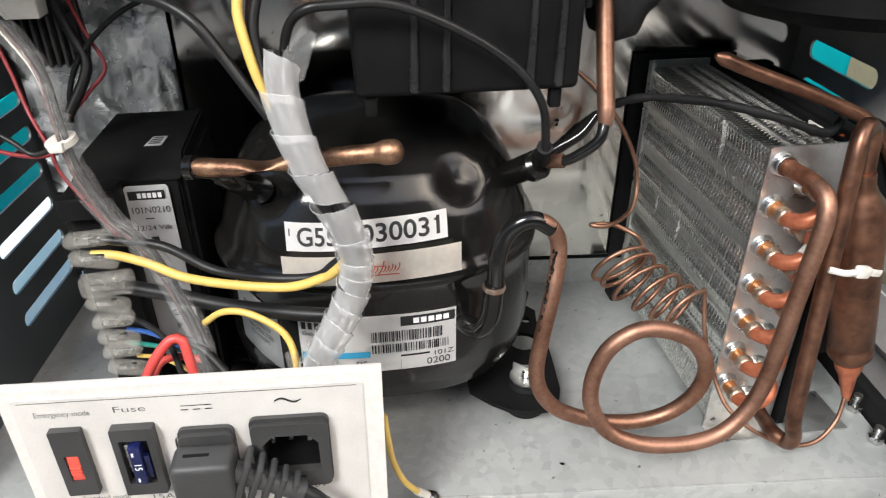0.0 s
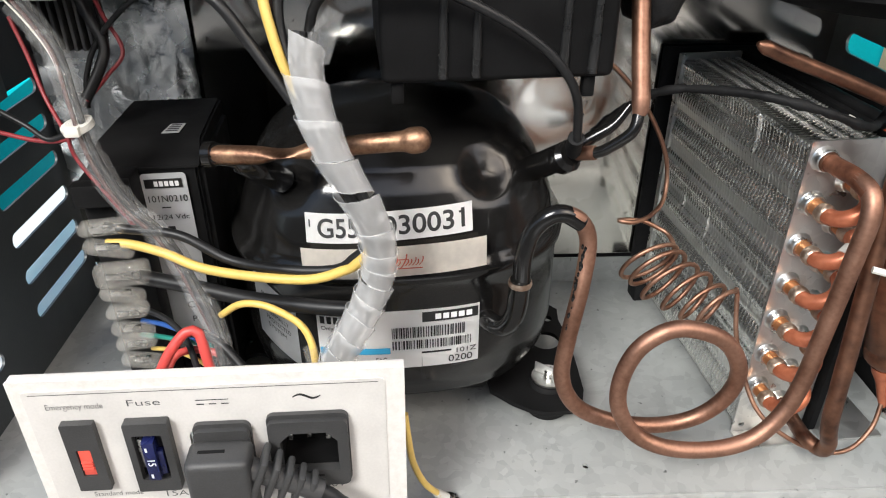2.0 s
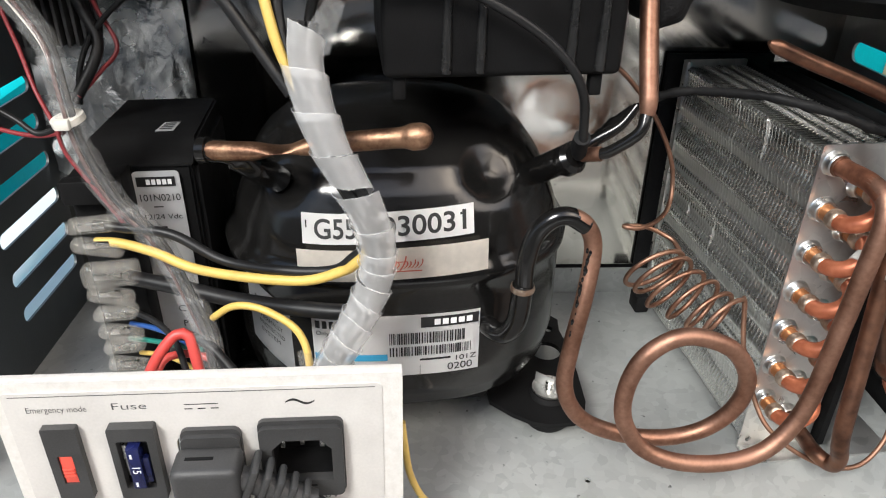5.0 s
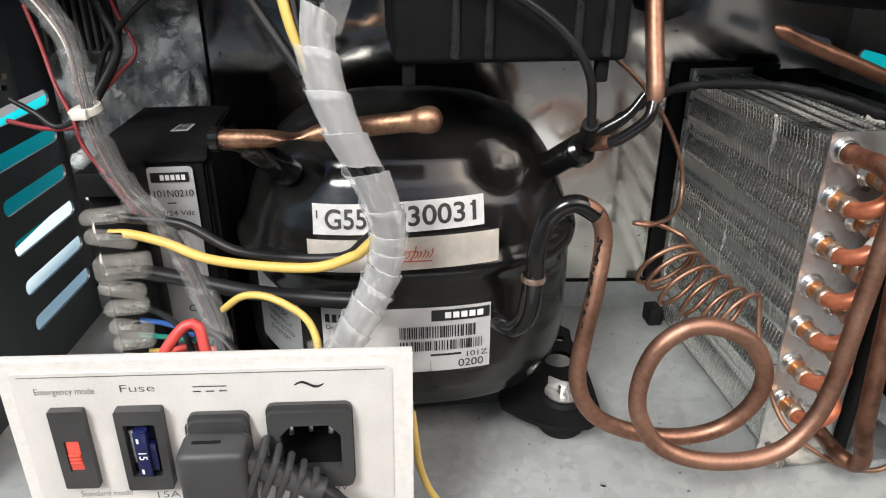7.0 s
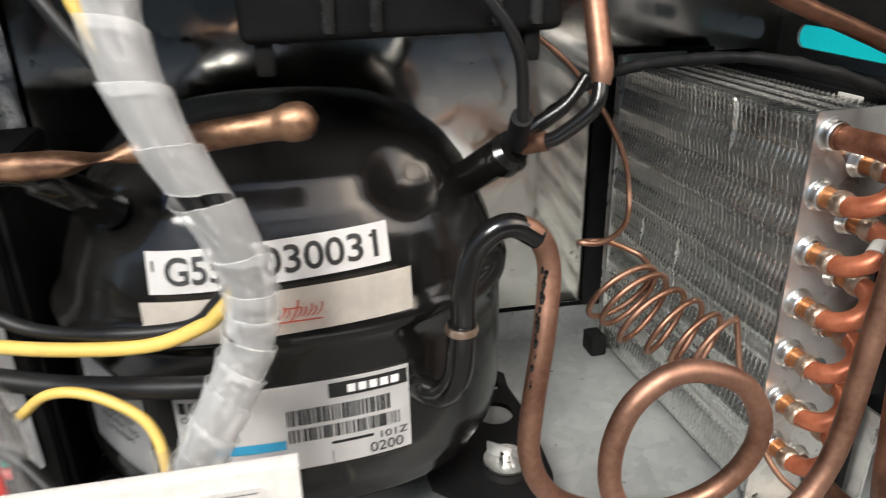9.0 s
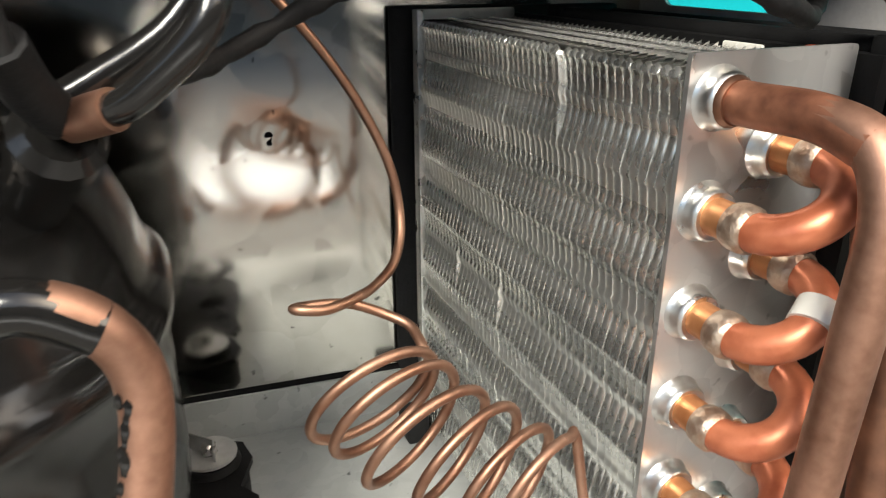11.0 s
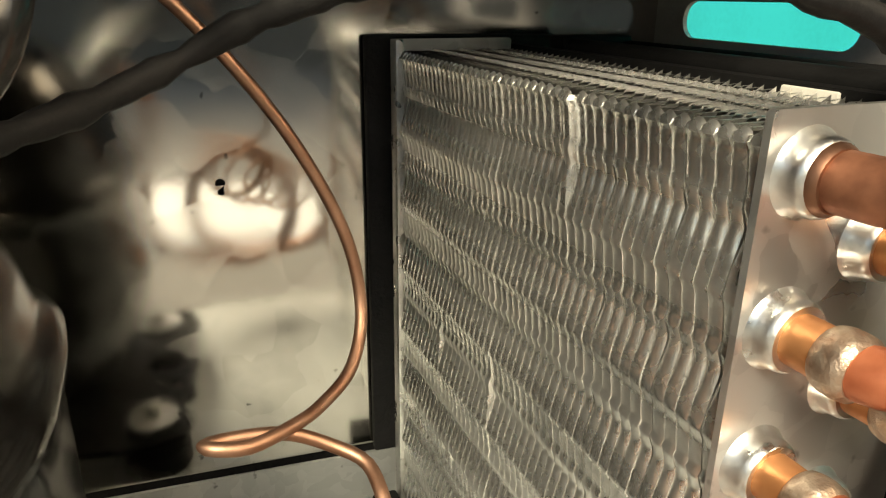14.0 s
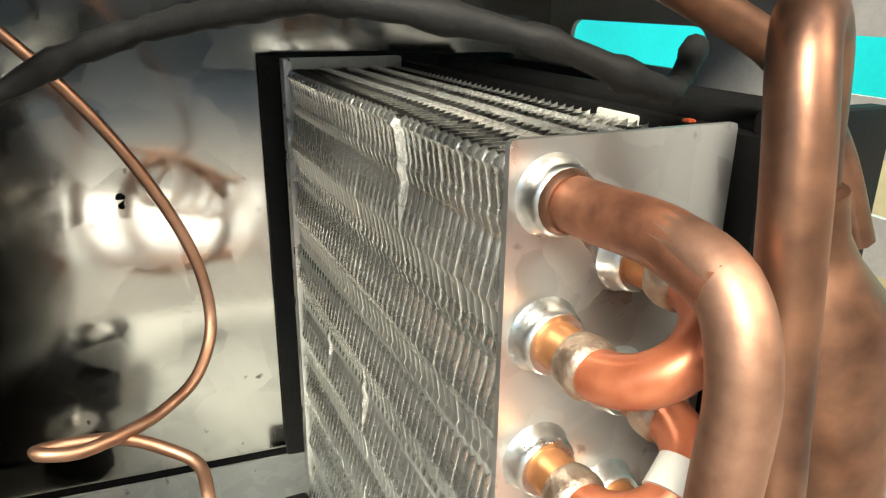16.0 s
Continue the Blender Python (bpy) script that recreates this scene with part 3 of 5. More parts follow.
rating = put("rating_label", sticker(0.022, 0.0962, 0.0595, 0.0925, on_tag(0.0006), skew=0.0), PAPER, compressor, "white rating label with bar codes and a blue stripe")
R = lambda x, z: on_tag(0.0010)(x, z - 0.0028)
put("name_block", strokes([(0.0695, 0.0955, 0.0885, 0.0940)], R), INK, rating, "black block")
for k in range(5):
    put("name_bar", strokes([(0.0755 + 0.0036 * k, 0.0782 + 0.0036 * k, 0.0870, 0.0900)], on_tag(0.0013)), WHITE_PRINT, rating)
for q in bars(0.0555, 0.0900, 0.0800, 0.0860, 34, 3) + bars(0.0555, 0.0930, 0.0735, 0.0785, 36, 5):
    put("code_bar", strokes([q], R), INK, rating)
put("blue_stripe", strokes([(0.0225, 0.0545, 0.0715, 0.0750)], R), BLUE_INK, rating)
put("lettering", letters_on("Only with B", 0.0235, 0.0850, 0.0022, R, 0.014), INK, rating)
put("lettering", letters_on("101Z", 0.0845, 0.0690, 0.0028, R, 0.0095), INK, rating)
put("lettering", letters_on("0200", 0.0815, 0.0640, 0.0040, R, 0.0115), INK, rating)
put("lettering", letters_on("EAC", 0.0475, 0.0660, 0.0036, R, 0.0050), INK, rating)
for k in range(6):
    put("print_bar", strokes([(0.0235 + 0.003 * k, 0.0255 + 0.003 * k, 0.0885, 0.0925)], R), INK, rating)
for q in ((0.0690, 0.0830, 0.0705, 0.0716), (0.0832, 0.0940, 0.0612, 0.0622), (0.0690, 0.0692, 0.0610, 0.0680)):
    put("print_bar", strokes([q], R), INK, rating)
notice = put("notice_label", sticker(-0.0065, 0.0125, 0.069, 0.104, on_tag(0.0006), skew=-0.012), GREY_LABEL, compressor, "silver grey notice label")
for i, (tx, w) in enumerate((("BD35F", 0.008), ("12/24V DC", 0.0095), ("THERMALLY", 0.0110), ("PROTECTED", 0.0112), ("SYSTEM", 0.0085))):
    put("lettering", letters_on(tx, -0.0035 + 0.0004 * i, 0.0925 - 0.0042 * i, 0.0024, on_tag(0.0010), w, -0.5), INK, notice)

# ---- control module with its terminals ----
module = thing("control_module", "black plastic electronic control module with push-on terminals", "module", (-0.05, 0.43, 0))
b = sheet([(0.392, 0.012), (0.470, 0.012), (0.470, 0.154), (0.412, 0.154), (0.392, 0.149)], [], 0.046, Matrix.Translation((-0.050, 0, 0)) @ SIDE)
bmesh.ops.bevel(b, geom=[e for e in b.edges if e.calc_face_angle(0) > 0.3], offset=0.0012, segments=2, affect="EDGES")
put("body", b, PLASTIC, module)
put("side_block", box(-0.074, -0.052, 0.3765, 0.391, 0.020, 0.150, 0.0015), PLASTIC, module)
put("top_ledge", box(-0.0752, -0.0525, 0.3705, 0.378, 0.1395, 0.150, 0.001), PLASTIC, module)
put("heat_rib", box(-0.029, -0.0245, 0.395, 0.465, 0.03, 0.146, 0.001), PLASTIC, module)
F = lambda o: (lambda x, z: (x, 0.3915 - o, z))
lab = put("type_label", sheet([(x, z) for x, z in rounded(-0.0525, -0.0325, 0.045, 0.1455, 0.002)], [], 0.0004, Matrix.Translation((0, 0.3908, 0)) @ UP), GREY_LABEL, module, "silver grey type label")
put("name_block", strokes([(-0.0510, -0.0345, 0.1385, 0.1430)], F(0.0013)), INK, lab)
for k in range(5):
    put("name_bar", strokes([(-0.0468 + 0.0023 * k, -0.0451 + 0.0023 * k, 0.1395, 0.1420)], F(0.0017)), WHITE_PRINT, lab)
for tx, x, z, h, w in (("101N0210", -0.0515, 0.1315, 0.0034, 0.0172), ("12/24 Vdc", -0.0510, 0.1225, 0.0026, 0.0160), ("F", -0.0440, 0.0905, 0.0036, None), ("D", -0.0440, 0.0815, 0.0036, None),
                       ("C", -0.0440, 0.0725, 0.0038, None), ("P", -0.0430, 0.0640, 0.0036, None), ("T", -0.0425, 0.0555, 0.0036, None)):
    put("lettering", letters_on(tx, x, z, h, F(0.0013), w), INK, lab)
put("marks", strokes([(-0.0455, -0.0415, 0.1283, 0.1289), (-0.0450, -0.0415, 0.1152, 0.1188), (-0.0436, -0.0430, 0.1136, 0.1174)], F(0.0013)), INK, lab)
put("screw", lathe([(0.0028, 0), (0.0026, 0.001), (0.0012, 0.0013)], 18, axis((-0.036, 0.3905, 0.070), (-0.036, 0.38, 0.070))), STEEL, module)
st = put("small_label", sheet([(-0.0465, 0.417), (-0.0385, 0.417), (-0.0375, 0.429), (-0.0445, 0.429)], [], 0.0003, Matrix.Translation((0, 0, 0.15455))), GREY_LABEL, module)
for k in range(4):
    put("print_bar", sheet([(-0.0450 + 0.0004 * k, 0.4188 + 0.0025 * k), (-0.0395 + 0.0002 * k, 0.4188 + 0.0025 * k), (-0.0394 + 0.0002 * k, 0.4200 + 0.0025 * k), (-0.0449 + 0.0004 * k, 0.4200 + 0.0025 * k)], [], 0.0002, Matrix.Translation((0, 0, 0.15485))), GREY_PLASTIC, st)
TERMS = [(0.1330, 0.0205), (0.1250, 0.0205), (0.1095, 0.0240), (0.1010, 0.0190), (0.0900, 0.0190), (0.0815, 0.0185), (0.0725, 0.0185), (0.0635, 0.0185)]
for i, (z, w) in enumerate(TERMS):
    x0 = -0.0735 + (0.0 if i < 2 else 0.0005) + 0.0003 * i
    h = 0.0031 if i != 2 else 0.0054
    b = box(x0, x0 + w, 0.3605, 0.3690, z - h, z + h, 0.0026, 3)
    for v in b.verts:
        v.co.z += 0.15 * (v.co.x - x0) * (-1 if i % 2 else 0.6)
        v.co.y -= 0.06 * (v.co.x - x0)
    t = put("terminal_sleeve", b, SLEEVE, module, "clear soft plastic terminal sleeve")
    put("blade", box(x0 + 0.005, x0 + w - 0.005, 0.3625, 0.3645, z - 0.0014, z + 0.0014, 0.0004), STEEL, t, "tinned push-on connector")


# ---- wires and wraps ----
def wire(name, pts, r, material, label, category="wire", group=""):
    ob = part(name, tube(pts, r, 10, 0.002), material)
    return tagged(ob, label, category, group)
ARC_LEAD = [(0.030, 0.340, 0.206), (0.0315, 0.342, 0.2175), (0.0345, 0.341, 0.2265), (0.041, 0.338, 0.232), (0.052, 0.338, 0.233), (0.068, 0.338, 0.233), (0.084, 0.338, 0.228), (0.105, 0.338, 0.217), (0.12, 0.338, 0.205), (0.129, 0.339, 0.191), (0.133, 0.345, 0.171)]
HANG_LEAD = [(-0.023, 0.36, 0.235), (-0.01, 0.352, 0.233), (0.001, 0.346, 0.227), (0.01, 0.342, 0.215), (0.017, 0.338, 0.205), (0.024, 0.334, 0.195)]
THIN_LEAD = [(-0.081, 0.43, 0.164), (-0.079, 0.432, 0.178), (-0.072, 0.435, 0.193), (-0.057, 0.435, 0.208), (-0.042, 0.435, 0.217), (-0.025, 0.435, 0.223)]
YELLOW_TOP = [(0.019, 0.345, 0.241), (0.017, 0.342, 0.231), (0.019, 0.338, 0.219), (0.022, 0.335, 0.208), (0.027, 0.332, 0.197)]
BLACK_TOP = [(0.026, 0.346, 0.241), (0.022, 0.343, 0.228), (0.022, 0.34, 0.217), (0.025, 0.336, 0.206), (0.028, 0.333, 0.196)]
BROWN_TOP = [(0.023, 0.348, 0.241), (0.02, 0.346, 0.228), (0.02, 0.343, 0.217), (0.024, 0.338, 0.205)]
BLACK_A = [(-0.063, 0.366, 0.133), (-0.052, 0.364, 0.132), (-0.031, 0.358, 0.131), (-0.01, 0.35, 0.122), (0.015, 0.338, 0.123), (0.034, 0.333, 0.125), (0.042, 0.328, 0.133), (0.048, 0.323, 0.141), (0.050, 0.321, 0.148)]
YELLOW_A = [(-0.064, 0.366, 0.125), (-0.054, 0.364, 0.125), (-0.039, 0.358, 0.123), (-0.022, 0.35, 0.119), (0.003, 0.34, 0.119), (0.024, 0.333, 0.121), (0.038, 0.329, 0.127), (0.042, 0.326, 0.131), (0.047, 0.322, 0.138), (0.050, 0.321, 0.145)]
BLACK_B = [(-0.055, 0.368, 0.106), (-0.034, 0.36, 0.105), (-0.008, 0.35, 0.103), (0.018, 0.338, 0.105), (0.04, 0.33, 0.107), (0.052, 0.327, 0.111)]
YELLOW_B = [(-0.018, 0.348, 0.096), (-0.008, 0.342, 0.105), (0.003, 0.338, 0.106), (0.015, 0.333, 0.101), (0.02, 0.33, 0.095), (0.022, 0.326, 0.087), (0.022, 0.323, 0.073)]
RED_A = [(-0.045, 0.335, 0.077), (-0.039, 0.337, 0.087), (-0.032, 0.34, 0.094), (-0.027, 0.34, 0.093), (-0.025, 0.337, 0.085), (-0.023, 0.333, 0.074)]
RED_B = [(-0.043, 0.34, 0.075), (-0.039, 0.345, 0.079), (-0.029, 0.348, 0.078), (-0.019, 0.345, 0.076)]
BLACK_C = [(-0.033, 0.345, 0.09), (-0.026, 0.342, 0.091), (-0.018, 0.337, 0.089), (-0.009, 0.33, 0.081)]
BLACK_D = [(-0.061, 0.371, 0.088), (-0.047, 0.362, 0.087), (-0.036, 0.35, 0.084), (-0.029, 0.335, 0.078)]
BLUE_A = [(-0.06, 0.371, 0.08), (-0.049, 0.364, 0.082), (-0.036, 0.352, 0.085), (-0.028, 0.345, 0.084)]
GREEN_A = [(-0.062, 0.371, 0.072), (-0.051, 0.364, 0.075), (-0.035, 0.352, 0.08), (-0.023, 0.345, 0.082)]
YELLOW_C = [(-0.058, 0.369, 0.065), (-0.046, 0.362, 0.068), (-0.033, 0.35, 0.071), (-0.026, 0.345, 0.069)]
EARTH = [(0.058, 0.306, 0.069), (0.059, 0.305, 0.057), (0.061, 0.306, 0.04), (0.066, 0.308, 0.024), (0.073, 0.312, 0.011)]
RED_L = [(-0.091, 0.4, 0.213), (-0.086, 0.395, 0.198), (-0.081, 0.388, 0.183), (-0.073, 0.378, 0.171), (-0.07, 0.375, 0.16), (-0.059, 0.37, 0.144), (-0.051, 0.368, 0.13)]
PAIR_A = [(-0.101, 0.39, 0.177), (-0.09, 0.385, 0.172), (-0.082, 0.382, 0.167), (-0.072, 0.38, 0.17)]
PAIR_B = [(-0.104, 0.39, 0.168), (-0.09, 0.385, 0.166), (-0.08, 0.382, 0.166), (-0.071, 0.38, 0.168)]
LOOM_A = [(-0.079, 0.44, 0.224), (-0.076, 0.44, 0.209), (-0.069, 0.435, 0.194), (-0.07, 0.43, 0.185), (-0.079, 0.425, 0.17)]
LOOM_B = [(-0.073, 0.44, 0.224), (-0.068, 0.44, 0.205), (-0.061, 0.435, 0.189), (-0.069, 0.43, 0.179), (-0.079, 0.425, 0.169)]
LOOM_C = [(-0.071, 0.445, 0.218), (-0.069, 0.44, 0.196), (-0.074, 0.432, 0.179), (-0.081, 0.425, 0.166)]
WRAP_B = [(-0.093, 0.405, 0.222), (-0.081, 0.395, 0.212), (-0.071, 0.385, 0.2), (-0.066, 0.375, 0.184), (-0.062, 0.37, 0.164), (-0.053, 0.366, 0.144), (-0.041, 0.362, 0.131), (-0.034, 0.36, 0.117), (-0.027, 0.352, 0.104), (-0.02, 0.342, 0.092), (-0.017, 0.334, 0.079)]
WRAP_A = [(0.0305, 0.3365, 0.2185), (0.029, 0.333, 0.207), (0.032, 0.327, 0.192), (0.038, 0.322, 0.176), (0.046, 0.32, 0.16), (0.051, 0.321, 0.144), (0.05, 0.322, 0.127), (0.045, 0.320, 0.115), (0.037, 0.316, 0.102), (0.030, 0.3165, 0.088)]
DRYER = [(0.2675, 0.322, 0.15), (0.2885, 0.322, 0.062), (0.294, 0.321, 0.037)]
CAP_END = [(0.294, 0.321, 0.037), (0.289, 0.316, 0.023), (0.277, 0.312, 0.014), (0.261, 0.312, 0.015), (0.244, 0.318, 0.022), (0.234, 0.328, 0.03), (0.229, 0.338, 0.044), (0.223, 0.344, 0.066)]
HORIZ = [(0.199, 0.342, 0.208), (0.216, 0.342, 0.201), (0.24, 0.341, 0.192), (0.262, 0.34, 0.183), (0.275, 0.338, 0.176), (0.285, 0.335, 0.163), (0.292, 0.333, 0.148)]
wire("wire", ARC_LEAD, 0.0018, CABLE, "black sheathed lead looping over the hanging box", group="leads")
wire("wire", HANG_LEAD, 0.0022, CABLE, "thick black lead entering the spiral wrap", group="leads")
wire("wire", THIN_LEAD, 0.0013, CABLE, "thin black lead bent in a bow", group="leads")
wire("wire", YELLOW_TOP, 0.0019, YELLOW, "yellow lead entering the spiral wrap", group="leads")
wire("wire", BLACK_TOP, 0.0019, CABLE, "black lead entering the spiral wrap", group="leads")
wire("wire", BROWN_TOP, 0.0013, BROWN, "brown lead entering the spiral wrap", group="leads")
wire("wire", BLACK_A, 0.0021, CABLE, "black supply lead on a push-on terminal", group="leads")
wire("wire", YELLOW_A, 0.0021, YELLOW, "yellow supply lead on a push-on terminal", group="leads")
wire("wire", BLACK_B, 0.0034, CABLE, "thick black sheathed lead along the compressor", group="leads")
wire("wire", YELLOW_B, 0.0016, YELLOW, "yellow lead bent down behind the panel", group="leads")
wire("wire", RED_A, 0.0023, RED, "bright red lead bent in a tight bow", group="leads")
wire("wire", RED_B, 0.0018, RED, "red lead behind the panel", group="leads")
wire("wire", BLACK_C, 0.0021, CABLE, "black lead bent over behind the panel", group="leads")
wire("wire", BLACK_D, 0.0014, CABLE, "thin black lead from a terminal", group="leads")
wire("wire", BLUE_A, 0.0012, BLUE, "thin blue lead from a terminal", group="leads")
wire("wire", GREEN_A, 0.0012, GREEN, "thin green lead from a terminal", group="leads")
wire("wire", YELLOW_C, 0.0011, YELLOW, "thin yellow lead from a terminal", group="leads")
wire("wire", EARTH, 0.0015, YELLOW, "yellow earth lead screwed to the floor", group="leads")
wire("wire", RED_L, 0.0009, DARK_RED, "thin red lead tied along the wrapped loom", group="leads")
wire("wire", PAIR_A, 0.0012, CABLE, "thin black lead beside the vent slots", group="leads")
wire("wire", PAIR_B, 0.0010, DARK_RED, "thin dark red lead beside the vent slots", group="leads")
wire("wire", LOOM_A, 0.0026, CABLE, "black lead of the hanging loom", group="leads")
wire("wire", LOOM_B, 0.0010, DARK_RED, "kinked dark red lead of the hanging loom", group="leads")
wire("wire", LOOM_C, 0.0018, CABLE, "black lead of the hanging loom", group="leads")
lug = part("earth_screw", lathe([(0.0045, 0), (0.0045, 0.0015), (0.0032, 0.0017), (0.0030, 0.0035), (0.0015, 0.0045)], 18, Matrix.Translation((0.0785, 0.3165, 0.0))), STEEL)
tagged(lug, "bright steel earth screw in the floor", "screw")
tagged(part("earth_lug", rod((0.0715, 0.3115, 0.013), (0.077, 0.3155, 0.0045), 0.0019), NYLON), "clear sleeve on the earth lead end", "cable lug")
tagged(part("splice_sleeve", rod((0.0205, 0.3275, 0.0905), (0.0225, 0.3235, 0.074), 0.0031), SLEEVE), "clear plastic splice sleeve on a yellow lead", "cable sleeve")


def spiral_wrap(name, path, r, pitch, label, inner, film=None, tight=0.0):
    e = thing(name, label, "cable wrap", path[-1])
    line = spline(path, 0.0004)
    fr = frames(line)
    run = [0.0]
    for a, c in zip(line, line[1:]):
        run.append(run[-1] + (c - a).length)
    total = run[-1]

    def at(s):
        i = min(len(fr) - 1, max(0, int(np.searchsorted(run, min(max(s, 0), total)))))
        return fr[i]
    bm = bmesh.new()
    rnd = random.Random(5)
    starts = [0.0]
    while starts[-1] < total:                         # long turns at the free end, tight ones towards the panel
        f = starts[-1] / total
        starts.append(starts[-1] + pitch * (1.0 - tight * min(1.0, max(0.0, (f - 0.42) / 0.14))) * rnd.uniform(0.9, 1.1))
    turns = len(starts) - 2
    wob = [rnd.uniform(-0.14, 0.16) for _ in range(turns + 3)]
    if tight:
        wob[3] = -0.40                                # one turn has slipped and leaves a slit
    SEGS, W = 26, 5
    rows = []
    for k in range(turns * SEGS):
        a = -2 * math.pi * k / SEGS
        turn = k / SEGS
        i = int(turn)
        w = wob[i] + (wob[i + 1] - wob[i]) * (turn - i)
        step = starts[i + 1] - starts[i]
        row = []
        for j in range(W + 1):
            f = j / W
            s = starts[i] + step * (turn - i) + f * step * (1.16 + w)
            p, t, n, q = at(s)
            rr = r * (1.0 + 0.10 * w) + 0.0008 * (1 - f) ** 2 - 0.0003 * f
            row.append(bm.verts.new(p + rr * (n * math.cos(a) + q * math.sin(a))))
        rows.append(row)
    edges = [[r_[0].co.copy() for r_ in rows], [r_[W].co.copy() for r_ in rows]]
    for a, c in zip(rows, rows[1:]):
        for j in range(W):
            bm.faces.new((a[j], a[j + 1], c[j + 1], c[j]))
    bmesh.ops.solidify(bm, geom=bm.faces[:], thickness=0.0008)
    put("ribbon", bm, film or WRAP, e, "translucent spiral ribbon", 50)
    for pts in edges if tight else []:
        put("cut_edge", tube(pts, 0.00016, 5, raw=True), EDGE, e, "pale cut edge of the ribbon")
    for j, (ma, rr) in enumerate(inner):
        a = 2 * math.pi * j / len(inner)
        pts = [p + (n * math.cos(a + i * 0.004) + q * math.sin(a + i * 0.004)) * r * 0.36 for i, (p, t, n, q) in enumerate(fr)][::5]
        put("core", tube(pts, rr, 8, raw=True), ma, e)
    return e


spiral_wrap("spiral_wrap", WRAP_A, 0.0068, 0.0138, "frosted spiral cable wrap round a wire loom", [(CABLE, 0.0026), (BROWN, 0.0018), (CABLE, 0.0022)], tight=0.42)
spiral_wrap("spiral_wrap", WRAP_B, 0.0050, 0.0150, "clear spiral cable wrap round thin wires", [(CABLE, 0.0014), (BROWN, 0.0009), (OLD_PAPER, 0.0005), (CABLE, 0.0011)], CLEAR_WRAP)
flap = sheet([(0.0, 0.0), (0.010, 0.002), (0.016, 0.018), (0.011, 0.021), (0.004, 0.012)], [], 0.0005, Matrix.Translation((0.028, 0.331, 0.207)) @ UP)
tagged(part("wrap_end", flap, CLEAR_WRAP), "loose curled end of the frosted wrap", "cable wrap")
z = Vector((-0.0655, 0.373, 0.1755))
tie = thing("cable_tie", "white nylon cable tie round the clear wrapped loom", "cable tie", z)
put("band", lathe([(0.0060, -0.0013), (0.0065, -0.0013), (0.0065, 0.0013), (0.0060, 0.0013)], 24, Matrix.Translation(z) @ pose(0, 0, 0, 8, -12, 0)), NYLON, tie)
put("lock", box(-0.0028, 0.0028, -0.0082, -0.0052, -0.0020, 0.0020, 0.0005, m=Matrix.Translation(z)), NYLON, tie)

# ---- hanging box, suction line ----
hb = thing("hanging_box", "black ribbed plastic box hanging above the compressor", "box", (0.10, 0.385, 0.195))
put("body", box(0.056, 0.1455, 0.3465, 0.430, 0.1955, 0.299, 0.003, 3), PLASTIC, hb)
for x in (0.079, 0.0915, 0.125, 0.1365):
    put("rib", tube([(x - 0.0004, 0.3462, 0.200), (x, 0.3462, 0.205), (x + 0.0012, 0.3462, 0.285)], lambda t: 0.0020 - 0.0007 * min(1, t * 2), 10), GLOSSY_PLASTIC, hb)
put("side_flange", box(0.1455, 0.149, 0.350, 0.43, 0.226, 0.299, 0.001), PLASTIC, hb)
for x, y in ((0.062, 0.352), (0.137, 0.352), (0.070, 0.42)):
    put("peg", box(x - 0.0025, x + 0.0025, y - 0.0025, y + 0.0025, 0.187, 0.1965, 0.001), PLASTIC, hb)

suction = thing("suction_line", "copper suction pipe with a black taped joint", "pipe", (0.16, 0.355, 0.18))
put("pipe", tube([(0.1605, 0.375, 0.245), (0.160, 0.366, 0.222), (0.1597, 0.357, 0.200), (0.1594, 0.350, 0.184), (0.1588, 0.3485, 0.179)], lambda t: 0.0037 if t < 0.93 else 0.0037 - 0.014 * (t - 0.93), 16), COPPER, suction)
put("sleeve", tube([(0.1590, 0.349, 0.181), (0.1560, 0.3462, 0.1728), (0.147, 0.3497, 0.1642), (0.143, 0.352, 0.162)], 0.0024, 16), ENAMEL, suction, "black heat-shrink sleeve")
put("joint", tube([(0.1435, 0.3517, 0.1622), (0.1375, 0.357, 0.160)], 0.0031, 16), COPPER, suction, "bare copper joint")
put("tape", tube([(0.1585, 0.358, 0.180), (0.152, 0.357, 0.172), (0.143, 0.358, 0.166), (0.136, 0.358, 0.162)], lambda t: 0.0017 + 0.0014 * t, 12), ENAMEL, suction, "black tape wrapping")
b = bmesh.new()
bmesh.ops.create_icosphere(b, subdivisions=4, radius=1)
for v in b.verts:
    n = noise.noise(v.co * 2.3) * 0.22
    v.co = Vector((0.171 + v.co.x * 0.018 * (1 + n), 0.380 + v.co.y * 0.02 * (1 + n), 0.236 + v.co.z * 0.029 * (1 + n)))
put("insulation", b, FOAM, suction, "lumpy black foam insulation")
wire("sensor_cable", [(0.137, 0.360, 0.160), (0.146, 0.370, 0.1615), (0.153, 0.378, 0.1625), (0.162, 0.386, 0.1648), (0.173, 0.390, 0.1695), (0.181, 0.389, 0.1738), (0.191, 0.382, 0.178), (0.205, 0.364, 0.182), (0.2165, 0.351, 0.183), (0.236, 0.342, 0.179), (0.2515, 0.340, 0.1735), (0.262, 0.345, 0.1715), (0.272, 0.352, 0.177)], lambda t: 0.0020 + 0.00030 * math.sin(t * 61) * math.sin(t * 23 + 1) + 0.00018 * math.sin(t * 173) + 0.00012 * math.sin(t * 97 + 2), RUBBER,
     "black sleeved cable lying over the condenser", "cable")
wire("pipe_tape", [(0.1325, 0.345, 0.172), (0.134, 0.352, 0.165), (0.1365, 0.3575, 0.1605)], 0.0034, RUBBER, "black tape wound where lead meets pipe", "tape")

